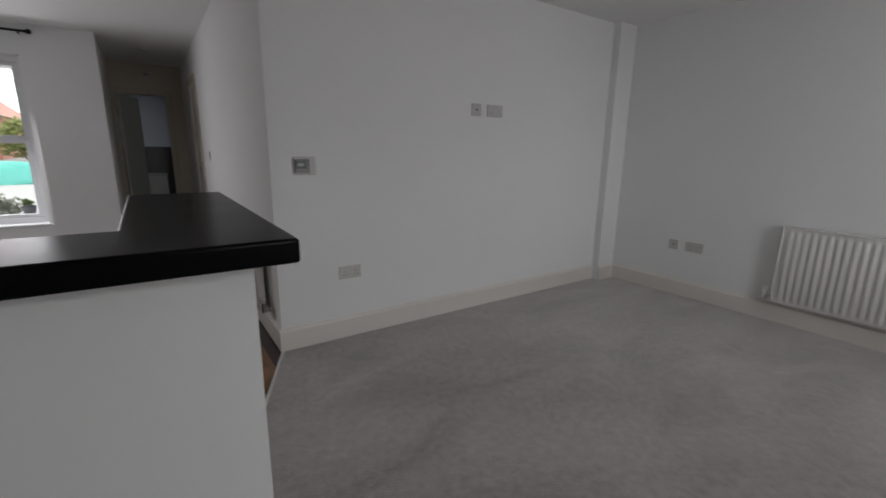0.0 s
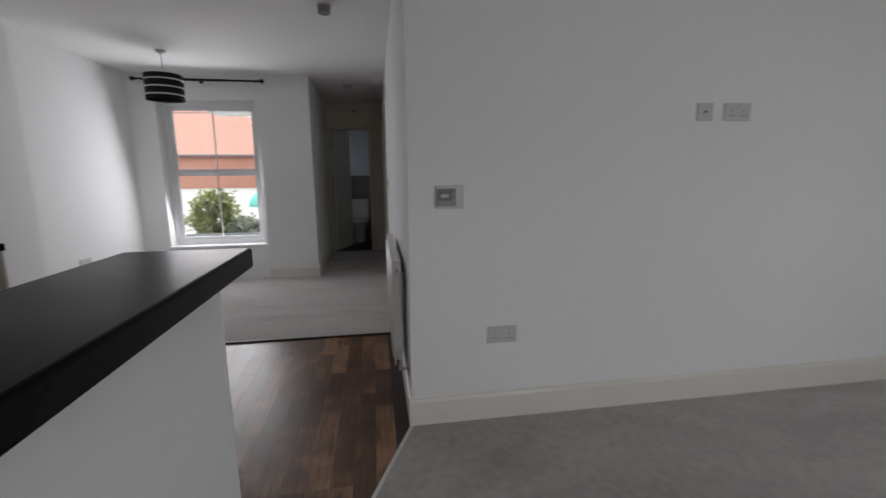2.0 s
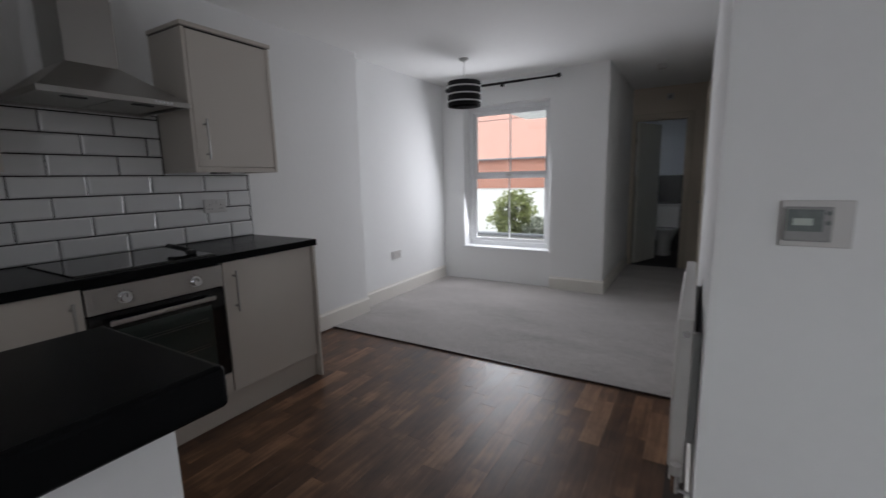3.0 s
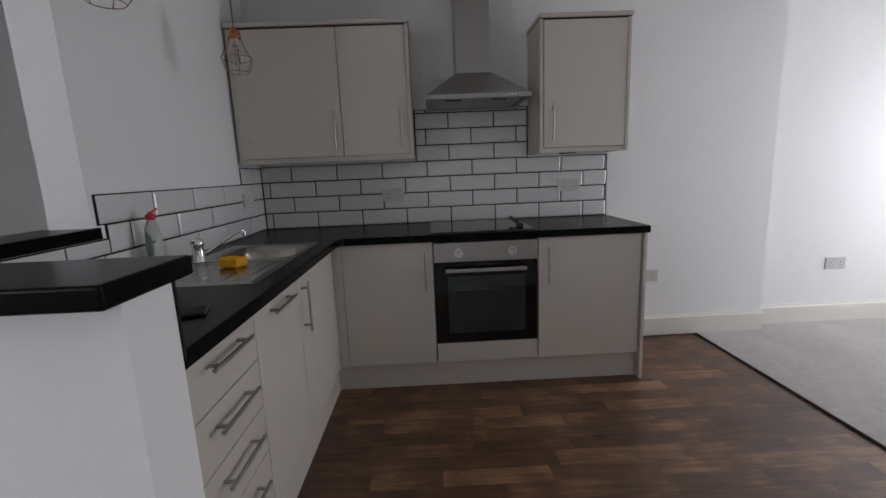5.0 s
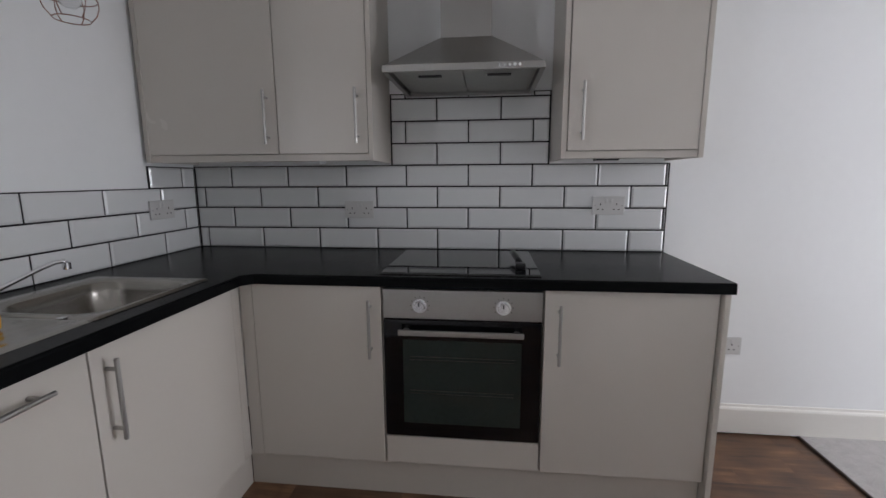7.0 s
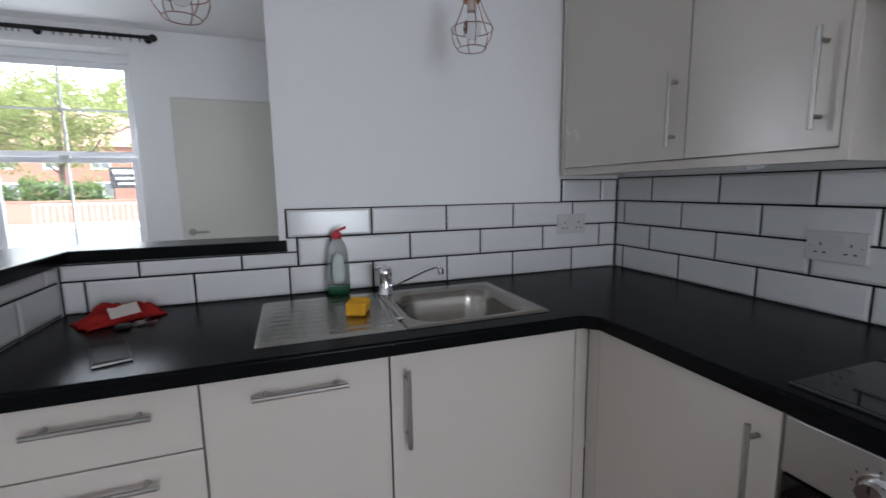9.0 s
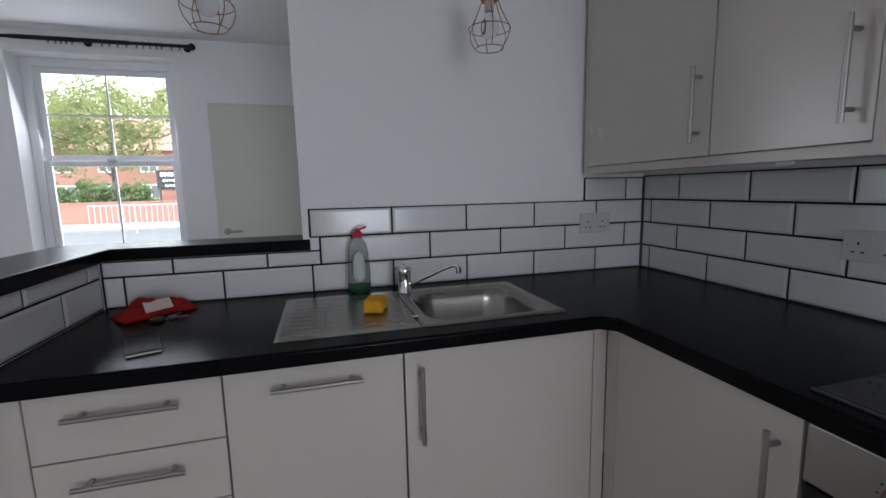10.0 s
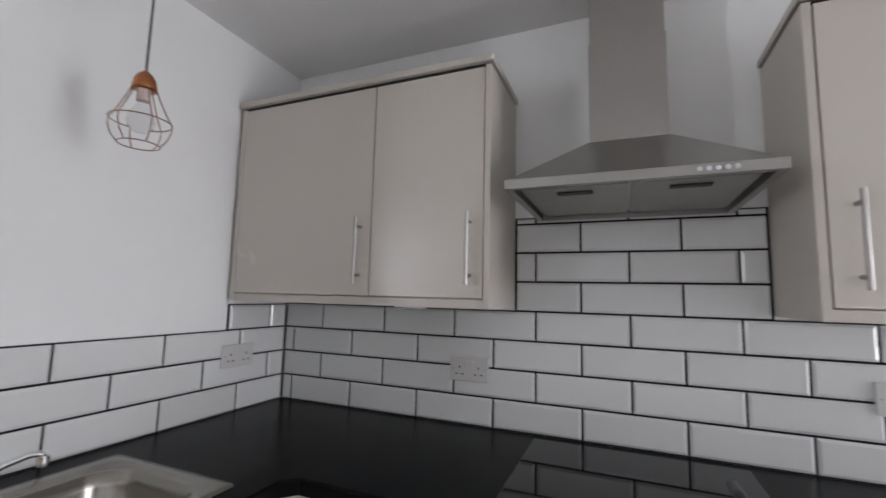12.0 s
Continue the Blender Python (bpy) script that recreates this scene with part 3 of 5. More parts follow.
def hood():
    h = thing("cooker_hood", (0.25, 1.413, 1.64), "stainless steel chimney cooker hood", "cooker hood")
    yc = 1.422
    part("chimney", bm_box(box(0.014, 0.262, yc - 0.103, yc + 0.103, 1.815, 2.12, 0.001), 0.014, 0.258, yc - 0.0995, yc + 0.0995, 2.118, 2.379), STEEL, h)
    bm = bmesh.new()
    lo = [bm.verts.new(p) for p in ((0.014, yc - 0.29, 1.662), (0.495, yc - 0.29, 1.662), (0.495, yc + 0.29, 1.662), (0.014, yc + 0.29, 1.662))]
    hi = [bm.verts.new(p) for p in ((0.014, yc - 0.105, 1.82), (0.264, yc - 0.105, 1.82), (0.264, yc + 0.105, 1.82), (0.014, yc + 0.105, 1.82))]
    bm.faces.new(hi)
    bm.faces.new(reversed(lo))
    for i in range(4):
        j = (i + 1) % 4
        bm.faces.new((lo[i], lo[j], hi[j], hi[i]))
    bmesh.ops.recalc_face_normals(bm, faces=bm.faces)
    part("canopy", bm, STEEL, h)
    part("rim", bm_box(bm_box(bm_box(box(0.478, 0.497, yc - 0.292, yc + 0.292, 1.640, 1.664, 0.001), 0.014, 0.4775, yc - 0.292, yc - 0.274, 1.640, 1.664), 0.014, 0.4775, yc + 0.274, yc + 0.292, 1.640, 1.664), 0.014, 0.03, yc - 0.2735, yc + 0.2735, 1.640, 1.664), STEEL, h, "polished steel rim")
    for s in (-1, 1):
        a, b = sorted((yc + s * 0.004, yc + s * 0.262))
        g = part("grease_filter", box(0.05, 0.43, a, b, 1.650, 1.658, 0.001), FILTER, h, "perforated grease filter")
        part("latch", box(0.36, 0.385, (a + b) / 2 - 0.045, (a + b) / 2 + 0.045, 1.6455, 1.6505, 0.001), DARK_GAP, g)
    for k in range(5):
        y = 1.556 + 0.017 * k
        part("button", rod((0.496, y, 1.652), (0.5005, y, 1.652), 0.0055, 12), CHROME, h)
    return h


FILTER = material("filter_mesh", (0.48, 0.48, 0.45), 0.42, metal=0.9, vary=0.25, scale=8, grain=260, bump=0.5, bump_scale=420)
hood()


def hob():
    h = thing("hob", (0.32, 1.41, 0.91), "black glass ceramic hob set in the worktop", "hob")
    part("glass", box(0.065, 0.578, 1.124, 1.711, 0.9102, 0.9165, 0.002), BLACK_GLASS, h)
    for x in (0.0615, 0.5785):
        part("trim", box(x, x + 0.0035, 1.122, 1.713, 0.9103, 0.9155, 0.001), DULL_STEEL, h)
    return h


hob()


# ---- kitchen: sink and what stands by it ----
def round_rect(x0, x1, y0, y1, r, z, n=8):
    pts = []
    for cx, cy, a in ((x1 - r, y1 - r, 0), (x0 + r, y1 - r, 90), (x0 + r, y0 + r, 180), (x1 - r, y0 + r, 270)):
        for k in range(n + 1):
            t = radians(a + 90 * k / n)
            pts.append((cx + r * math.cos(t), cy + r * math.sin(t), z))
    return pts


def rings_mesh(rings, cap_last=True):
    bm = bmesh.new()
    vs = [[bm.verts.new(p) for p in ring] for ring in rings]
    for a, b in zip(vs, vs[1:]):
        for k in range(len(a)):
            j = (k + 1) % len(a)
            bm.faces.new((a[k], a[j], b[j], b[k]))
    if cap_last:
        bm.faces.new(vs[-1])
    bmesh.ops.recalc_face_normals(bm, faces=bm.faces)
    for f in bm.faces:
        f.smooth = True
    return bm


SINK_STEEL = material("sink_steel", (0.36, 0.34, 0.31), 0.235, metal=1.0, vary=0.08, scale=9, grain=180, bump=0.06, bump_scale=90)


def sink():
    s = thing("sink", (1.135, 0.32, 0.91), "stainless steel sink with a ridged drainer", "sink")
    bowl = rings_mesh([round_rect(0.720, 1.168, 0.098, 0.542, 0.012, 0.9102), round_rect(0.722, 1.166, 0.100, 0.540, 0.012, 0.9145), round_rect(0.742, 1.150, 0.122, 0.528, 0.03, 0.9165), round_rect(0.765, 1.142, 0.180, 0.520, 0.085, 0.9155),
                       round_rect(0.772, 1.136, 0.186, 0.514, 0.085, 0.911), round_rect(0.780, 1.128, 0.194, 0.506, 0.08, 0.88), round_rect(0.800, 1.108, 0.212, 0.488, 0.07, 0.775), round_rect(0.83, 1.078, 0.24, 0.46, 0.06, 0.762), round_rect(0.93, 0.978, 0.326, 0.374, 0.02, 0.758)])
    part("bowl", bowl, SINK_STEEL, s)
    part("waste", lathe([(0.038, 0), (0.042, 0.002), (0.03, 0.004), (0.012, 0.001)], (0.954, 0.35, 0.759), 24), CHROME, s, "round chrome waste")
    bm = bmesh.new()
    nx, ny = 72, 30
    grid = []
    for i in range(nx + 1):
        row = []
        for j in range(ny + 1):
            x, y = 1.1685 + (1.552 - 1.1685) * i / nx, 0.098 + 0.444 * j / ny
            edge = min(x - 1.1685, 1.552 - x, y - 0.098, 0.542 - y)
            z = 0.9105 + 0.005 * min(1, edge / 0.012)
            if 1.20 < x < 1.515 and 0.15 < y < 0.50:
                z += -0.0022 + 0.0032 * max(0, math.sin((y - 0.15) / 0.35 * 2 * math.pi * 8)) ** 2
            row.append(bm.verts.new((x, y, z)))
        grid.append(row)
    for i in range(nx):
        for j in range(ny):
            f = bm.faces.new((grid[i][j], grid[i + 1][j], grid[i + 1][j + 1], grid[i][j + 1]))
            f.smooth = True
    part("drainer", bm, SINK_STEEL, s, "ridged steel draining board")
    part("overflow", lathe([(0.012, 0), (0.012, 0.0012), (0.006, 0.0016)], (1.168, 0.45, 0.9152), 16), CHROME, s)
    return s


sink()


def tap():
    t = thing("mixer_tap", (1.143, 0.15, 0.915), "chrome single-lever kitchen mixer tap", "tap")
    x, y = 1.143, 0.148
    part("body", lathe([(0.027, 0), (0.027, 0.004), (0.0235, 0.008), (0.0225, 0.06), (0.023, 0.066), (0.0245, 0.07), (0.0245, 0.088), (0.019, 0.097), (0.006, 0.101)], (x, y, 0.915)), CHROME, t)
    dx, dy = -0.79, 0.613
    pts = [(x + dx * u, y + dy * u, z) for u, z in ((0.012, 0.945), (0.04, 0.953), (0.09, 0.978), (0.15, 1.008), (0.185, 1.022), (0.202, 1.023), (0.208, 1.015))]
    sp = part("spout", tube(pts, 0.0068, 14), CHROME, t)
    part("aerator", rod((x + dx * 0.208, y + dy * 0.208, 0.998), (x + dx * 0.208, y + dy * 0.208, 1.018), 0.0105, 16), CHROME, sp)
    part("lever", tube([(x - 0.002, y, 1.013), (x + 0.012, y - 0.002, 1.017), (x + 0.026, y - 0.004, 1.014), (x + 0.034, y - 0.006, 1.002)], 0.006, 10), CHROME, t)
    return t


tap()

CLEAR_PLASTIC = material("cloudy_clear_plastic", (0.78, 0.82, 0.80), 0.12, vary=0.03, spec=0.5)
CLEAR_PLASTIC.node_tree.nodes["Principled BSDF"].inputs["Transmission Weight"].default_value = 0.94
CLEAR_PLASTIC.node_tree.nodes["Principled BSDF"].inputs["IOR"].default_value = 1.15
GREEN_LIQUID = material("green_washing_liquid", (0.02, 0.12, 0.05), 0.1, vary=0.05)
RED_PLASTIC = material("red_plastic", (0.55, 0.02, 0.04), 0.3, vary=0.05)
LABEL_WHITE = material("pale_label", (0.50, 0.56, 0.51), 0.4, vary=0.08, scale=30)
YELLOW = material("yellow_sponge_foam", (0.80, 0.42, 0.03), 0.95, vary=0.15, scale=20, grain=200, bump=0.8, bump_scale=320, spec=0.1)
RED_CLOTH = material("red_fabric", (0.36, 0.016, 0.012), 0.8, vary=0.18, scale=20, bump=0.5, bump_scale=500, spec=0.2)
PAPER = material("pale_card", (0.7, 0.62, 0.56), 0.6, vary=0.05)
KEY_METAL = material("key_metal", (0.35, 0.34, 0.32), 0.3, metal=1.0, vary=0.1)


def bottle():
    b = thing("washing_up_bottle", (1.298, 0.072, 0.9102), "clear washing-up liquid bottle with red cap", "bottle")
    c = (1.298, 0.072, 0.9103)

    def oval(bm):
        bmesh.ops.scale(bm, vec=(1.0, 0.62, 1.0), verts=bm.verts, space=Matrix.Translation((-c[0], -c[1], 0)))
        return bm
    part("bottle", oval(lathe([(0.030, 0), (0.038, 0.004), (0.0405, 0.02), (0.041, 0.08), (0.039, 0.11), (0.037, 0.125), (0.036, 0.15), (0.031, 0.178), (0.02, 0.198), (0.015, 0.204), (0.015, 0.212)], c, 28)), CLEAR_PLASTIC, b)
    part("liquid", oval(lathe([(0.028, 0.002), (0.0388, 0.006), (0.0412, 0.02), (0.0415, 0.034), (0.02, 0.0345)], c, 28)), GREEN_LIQUID, b, "little green liquid at the bottom")
    # a rounded label on the front and the back, following the bottle's curve
    for facing in (1, -1):
        lab = bmesh.new()
        rows = []
        for i in range(13):
            z = 0.046 + 0.108 * i / 12
            half = 0.55 * math.sqrt(max(0.02, 1 - abs(i / 6 - 1) ** 3.5))
            r = 0.0418 if z < 0.08 else 0.0418 - 0.0055 * (z - 0.08) / 0.074
            rows.append([lab.verts.new((c[0] + r * math.sin(half * (j / 5 - 1)), c[1] + facing * r * math.cos(half * (j / 5 - 1)), c[2] + z)) for j in range(11)])
        for p, q in zip(rows, rows[1:]):
            for j in range(10):
                lab.faces.new((p[j], p[j + 1], q[j + 1], q[j])).smooth = True
        part("label", oval(lab), LABEL_WHITE, b, "pale printed label")
    cap = part("cap", lathe([(0.017, 0.205), (0.018, 0.208), (0.0175, 0.222), (0.011, 0.228), (0.007, 0.231), (0.006, 0.236)], c, 20), RED_PLASTIC, b, "red plastic cap")
    part("spout", tube([(c[0] + 0.006, c[1], c[2] + 0.229), (c[0] - 0.012, c[1] + 0.004, c[2] + 0.236), (c[0] - 0.032, c[1] + 0.008, c[2] + 0.244)], 0.0048, 8), RED_PLASTIC, cap)
    return b


bottle()

sp = box(-0.045, 0.045, -0.030, 0.030, 0.0, 0.038, 0.007)
bmesh.ops.subdivide_edges(sp, edges=sp.edges[:], cuts=2, use_grid_fill=True)
for v in sp.verts:
    v.co += Vector((noise.noise(v.co * 40), noise.noise(v.co * 40 + Vector((5, 0, 0))), noise.noise(v.co * 40 + Vector((0, 9, 0))) * 0.8)) * 0.004
    v.co.z = max(v.co.z, 0)
sponge = solid("sponge", sp, YELLOW, "yellow foam sponge on the drainer", "sponge")
sponge.matrix_world = pose(1.272, 0.345, 0.9155, 0, 0, 70)


def cloth():
    """A crumpled cloth pouch with a card tag and a bunch of keys beside it."""
    bm = bmesh.new()
    n, m = 26, 18
    rows = []
    for i in range(n + 1):
        row = []
        for j in range(m + 1):
            u, v = i / n * 2 - 1, j / m * 2 - 1
            lift = max(0.0, (1 - u ** 4) * (1 - v ** 4))
            z = 0.004 + lift * (0.032 + 0.034 * noise.noise(Vector((u * 2.2, v * 2.2, 3))) + 0.007 * noise.noise(Vector((u * 6, v * 6, 1))))
            row.append(bm.verts.new((u * (0.105 + 0.014 * noise.noise(Vector((v * 2, 1, 0)))), v * (0.06 + 0.014 * noise.noise(Vector((u * 2, 5, 0)))), z)))
        rows.append(row)
    for i in range(n):
        for j in range(m):
            f = bm.faces.new((rows[i][j], rows[i + 1][j], rows[i + 1][j + 1], rows[i][j + 1]))
            f.smooth = True
    ob = solid("red_cloth", bm, RED_CLOTH, "crumpled red cloth pouch lying on the worktop", "cloth")
    ob.matrix_world = pose(1.945, 0.125, 0.9105, 0, 0, 38)
    mod = ob.modifiers.new("thick", "SOLIDIFY")
    mod.thickness, mod.offset = 0.004, -1


cloth()
card = solid("card_tag", box(-0.036, 0.036, -0.027, 0.027, 0, 0.0015, 0.0004), PAPER, "small pale card tag on the red cloth", "tag")
card.matrix_world = pose(1.922, 0.165, 0.946, -24, 6, 24)
keys = thing("keys", (1.885, 0.205, 0.9103), "bunch of dark metal keys on the worktop", "keys")
part("key_ring", lathe([(0.0125, 0), (0.0145, 0), (0.0145, 0.002), (0.0125, 0.002), (0.0125, 0)], (1.885, 0.205, 0.911), 24), KEY_METAL, keys)
for k, (a, dz) in enumerate(((200, 0.0), (245, 0.003), (165, 0.006))):
    bm = rod((0.014, 0, 0.0), (0.014, 0, 0.0022), 0.0115, 18)
    bm_box(bm, 0.022, 0.052, -0.0028, 0.0028, 0.0001, 0.0021)
    for q in range(4):
        bm_box(bm, 0.030 + 0.006 * q, 0.033 + 0.006 * q, -0.0042, -0.0028, 0.0003, 0.0019)
    bmesh.ops.transform(bm, matrix=pose(1.885, 0.205, 0.9108 + dz, 0, 0, a), verts=bm.verts)
    part("key", bm, KEY_METAL, keys)
part("key_fob", box(1.890, 1.925, 0.215, 0.245, 0.9106, 0.9226, 0.004), BLACK_PLASTIC, keys, "black plastic key fob")

DARK_SCREEN = material("switched_off_screen", (0.004, 0.004, 0.005), 0.4, vary=0.1, spec=0.05)
phone = thing("phone", (1.865, 0.44, 0.9103), "black smartphone lying face up on the worktop", "phone")


def phone_part(name, x0, x1, y0, y1, z0, z1, bevel, mat, label=""):
    bm = box(x0, x1, y0, y1, z0, z1, bevel)
    bmesh.ops.transform(bm, matrix=pose(1.838, 0.528, 0, 0, 0, 21), verts=bm.verts)
    return part(name, bm, mat, phone, label)


phone_part("case", -0.037, 0.037, -0.15, 0, 0.9104, 0.9186, 0.003, BLACK_PLASTIC)
phone_part("screen", -0.034, 0.034, -0.146, -0.004, 0.9187, 0.9194, 0, DARK_SCREEN, "glossy dark phone screen")
phone_part("rim", -0.036, 0.036, 0.0002, 0.0014, 0.912, 0.917, 0, NICKEL, "thin bright metal rim")

# a black holder left on the hob
rest = thing("hob_scraper", (0.40, 1.64, 0.9165), "small black plastic scraper lying on the hob", "scraper")
part("handle", tube([(0.30, 1.625, 0.952), (0.36, 1.63, 0.948), (0.42, 1.64, 0.94), (0.46, 1.645, 0.93)], 0.0125, 12), BLACK_PLASTIC, rest)
part("head", box(0.45, 0.495, 1.625, 1.665, 0.9168, 0.940, 0.006), BLACK_PLASTIC, rest)


# ---- sockets, switches, radiators ----
def wall_plate(name, centre, facing, width, label, category, rockers=2, holes=2, screen=False):
    """A plate on a wall. facing: the way that it looks, in degrees from +x."""
    m = Matrix.Translation(centre) @ pose(0, 0, 0, 90, 0, facing + 90)
    o = thing(name, centre, label, category, "wall plates")

    def put(n, bm, mat, lab=""):
        bmesh.ops.transform(bm, matrix=m, verts=bm.verts)
        return part(n, bm, mat, o, lab)
    w, h = width / 2, 0.043
    put("plate", box(-w, w, -h, h, 0.0, 0.009, 0.0022), WHITE_PLASTIC)
    for x in (-w + 0.012, w - 0.012):
        put("screw", rod((x, 0, 0.008), (x, 0, 0.0096), 0.0028, 10), NICKEL)
    for k in range(rockers):
        x = (k - (rockers - 1) / 2) * min(0.022, width / 3) + 0.0
        put("rocker", box(x - 0.006, x + 0.006, 0.012, 0.031, 0.0088, 0.0122, 0.0015), WHITE_PLASTIC)
    for k in range(holes):
        x = (k - (holes - 1) / 2) * 0.072
        bm = bmesh.new()
        for dx, dy, sx, sy in ((0, 0.012 - 0.006, 0.0022, 0.0042), (-0.011, -0.018, 0.0042, 0.0022), (0.011, -0.018, 0.0042, 0.0022)):
            bm_box(bm, x + dx - sx, x + dx + sx, dy - sy, dy + sy, 0.0088, 0.0094)
        put("pin_holes", bm, DARK_GAP)
    if screen:
        put("aerial_port", rod((0, 0, 0.008), (0, 0, 0.0125), 0.0065, 16), DARK_GAP)
    return o


wall_plate("double_socket", (3.191, 1.73, 0.459), -90, 0.150, "white double socket low on the wall", "socket")
wall_plate("aerial_socket", (4.213, 1.73, 1.545), -90, 0.086, "white square aerial socket high on the wall", "socket", 0, 0, True)
wall_plate("double_socket", (4.393, 1.73, 1.547), -90, 0.150, "white double socket high on the wall", "socket")
wall_plate("aerial_socket", (6.0, 1.062, 0.462), 180, 0.086, "white square aerial socket near the radiator", "socket", 0, 0, True)
wall_plate("double_socket", (6.0, 0.887, 0.462), 180, 0.150, "white double socket near the radiator", "socket")
wall_plate("double_socket", (-0.1, 4.134, 0.462), 0, 0.150, "white double socket on the recessed wall", "socket")
wall_plate("double_socket", (0.0, 2.69, 0.457), 0, 0.086, "white single socket beside the base units", "socket", 1, 1)
wall_plate("double_socket", (0.0102, 0.879, 1.108), 0, 0.146, "white double socket on the tiled splashback", "socket")
wall_plate("double_socket", (0.0102, 2.078, 1.130), 0, 0.146, "white double socket on the tiled splashback", "socket")
wall_plate("double_socket", (0.263, 0.0102, 1.122), 90, 0.146, "white double socket on the tiled splashback", "socket")
wall_plate("light_switch", (2.735, 4.36, 1.16), 180, 0.086, "white light switch on the hall wall", "switch", 1, 0)
SCREEN = material("grey_display", (0.20, 0.225, 0.22), 0.12, vary=0.15, scale=60)
GREY_PLASTIC = material("grey_plastic", (0.30, 0.30, 0.295), 0.35, vary=0.04)

th = thing("heating_control", (2.928, 1.73, 1.148), "white heating control with grey display", "thermostat")
part("back_plate", box(2.862, 2.995, 1.719, 1.7295, 1.094, 1.202, 0.003), WHITE_PLASTIC, th)
case = part("case", box(2.868, 2.956, 1.704, 1.7185, 1.108, 1.188, 0.004), GREY_PLASTIC, th, "grey control case")
part("display", box(2.873, 2.938, 1.7015, 1.7045, 1.132, 1.182, 0.001), SCREEN, case, "dark grey display")
part("reading", box(2.884, 2.920, 1.7005, 1.7015, 1.146, 1.162, 0.0003), LABEL_WHITE, case)
for z in (1.174, 1.152):
    part("button", rod((2.947, 1.7045, z), (2.947, 1.7005, z), 0.005, 14), SCREEN, case)


def radiator(wall_x, y0, y1, z0, z1, label):
    """A fluted panel radiator on a wall that faces -x."""
    r = thing("radiator", (wall_x - 0.04, (y0 + y1) / 2, z0), label, "radiator")
    xf, xb = wall_x - 0.075, wall_x - 0.028
    pitch = 0.045
    bm = bmesh.new()
    prof = [(y0, 0.0)]
    n = int((y1 - y0 - 0.03) / pitch)
    start = (y0 + y1) / 2 - n * pitch / 2
    for k in range(n):
        a = start + k * pitch
        prof += [(a + pitch * (j + 0.5) / 10, 0.014 * (0.5 - 0.5 * math.cos(math.tau * (j + 0.5) / 10)) ** 0.8) for j in range(10)]
    prof.append((y1, 0.0))
    cols = []
    for zi, keep in ((z0, 0), (z0 + 0.028, 0), (z0 + 0.045, 1), (z1 - 0.055, 1), (z1 - 0.038, 0), (z1 - 0.012, 0)):
        cols.append([bm.verts.new((xf + 0.010 - d * keep, y, zi)) for y, d in prof])
    for a, b in zip(cols, cols[1:]):
        for k in range(len(prof) - 1):
            bm.faces.new((a[k], a[k + 1], b[k + 1], b[k]))
    bmesh.ops.recalc_face_normals(bm, faces=bm.faces)
    for f in bm.faces:
        f.smooth = True
    part("front_panel", bm, RADIATOR, r)
    part("back_panel", box(xf + 0.0105, xb, y0 + 0.002, y1 - 0.002, z0 + 0.004, z1 - 0.016, 0.003), RADIATOR, r)
    for y in (y0, y1):
        part("side_cover", box(xf + 0.004, xb + 0.002, y - 0.004, y + 0.004, z0 + 0.012, z1 - 0.004, 0.002), RADIATOR, r)
    part("top_grille", box(xf + 0.004, xb + 0.002, y0 + 0.0045, y1 - 0.0045, z1 - 0.012, z1 - 0.002, 0.002), RADIATOR, r)
    for y in (y0 - 0.05, y1 + 0.05):
        s = 1 if y < y0 else -1
        v = part("valve", rod((wall_x - 0.05, y, z0 + 0.005), (wall_x - 0.05, y, z0 + 0.075), 0.014, 14), CHROME, r, "chrome radiator valve")
        part("cap", rod((wall_x - 0.05, y, z0 + 0.07), (wall_x - 0.05, y, z0 + 0.105), 0.017, 16), WHITE_PLASTIC, v)
        part("pipe", rod((wall_x - 0.05, y, z0 + 0.035), (wall_x - 0.05, y + s * 0.054, z0 + 0.035), 0.008, 12), CHROME, r)
        part("pipe", rod((wall_x - 0.05, y, z0 + 0.008), (wall_x, y, z0 + 0.008), 0.0075, 12), CHROME, r)
    part("vent_plug", rod((wall_x - 0.045, y0 - 0.012, z1 - 0.055), (wall_x - 0.045, y0 - 0.003, z1 - 0.055), 0.012, 12), CHROME, r)
    for y in (y0 + 0.16, y1 - 0.16):
        part("bracket", box(xb - 0.001, wall_x - 0.0005, y - 0.015, y + 0.015, z0 + 0.08, z1 - 0.1), RADIATOR, r)
    return r


radiator(6.0, -1.14, 0.265, 0.177, 0.752, "white fluted panel radiator on the east wall")
radiator(2.735, 2.01, 3.08, 0.195, 0.80, "white fluted panel radiator in the hall passage")


# ---- lamps, curtain poles, ceiling fittings ----
COPPER = material("copper_wire", (0.36, 0.19, 0.14), 0.34, metal=1.0, vary=0.06)
COPPER_CAP = material("copper_cap", (0.52, 0.22, 0.095), 0.34, metal=1.0, vary=0.08)
CORD = material("grey_flex", (0.16, 0.15, 0.15), 0.6, vary=0.1)
BULB = material("unlit_bulb_glass", (0.9, 0.9, 0.9), 0.03, vary=0.02)
BULB.node_tree.nodes["Principled BSDF"].inputs["Transmission Weight"].default_value = 1.0
BULB.node_tree.nodes["Principled BSDF"].inputs["IOR"].default_value = 1.1
BLACK_METAL = material("black_metal", (0.018, 0.017, 0.017), 0.4, metal=0.6, vary=0.15)
BLACK_FABRIC = material("black_fabric", (0.012, 0.012, 0.013), 0.75, vary=0.2, grain=150, bump=0.3, bump_scale=400, spec=0.2)
SILVER_BAND = material("silver_ribbon", (0.62, 0.62, 0.62), 0.35, vary=0.05)


HOLDER = material("pale_lamp_holder", (0.62, 0.52, 0.48), 0.4, vary=0.05)


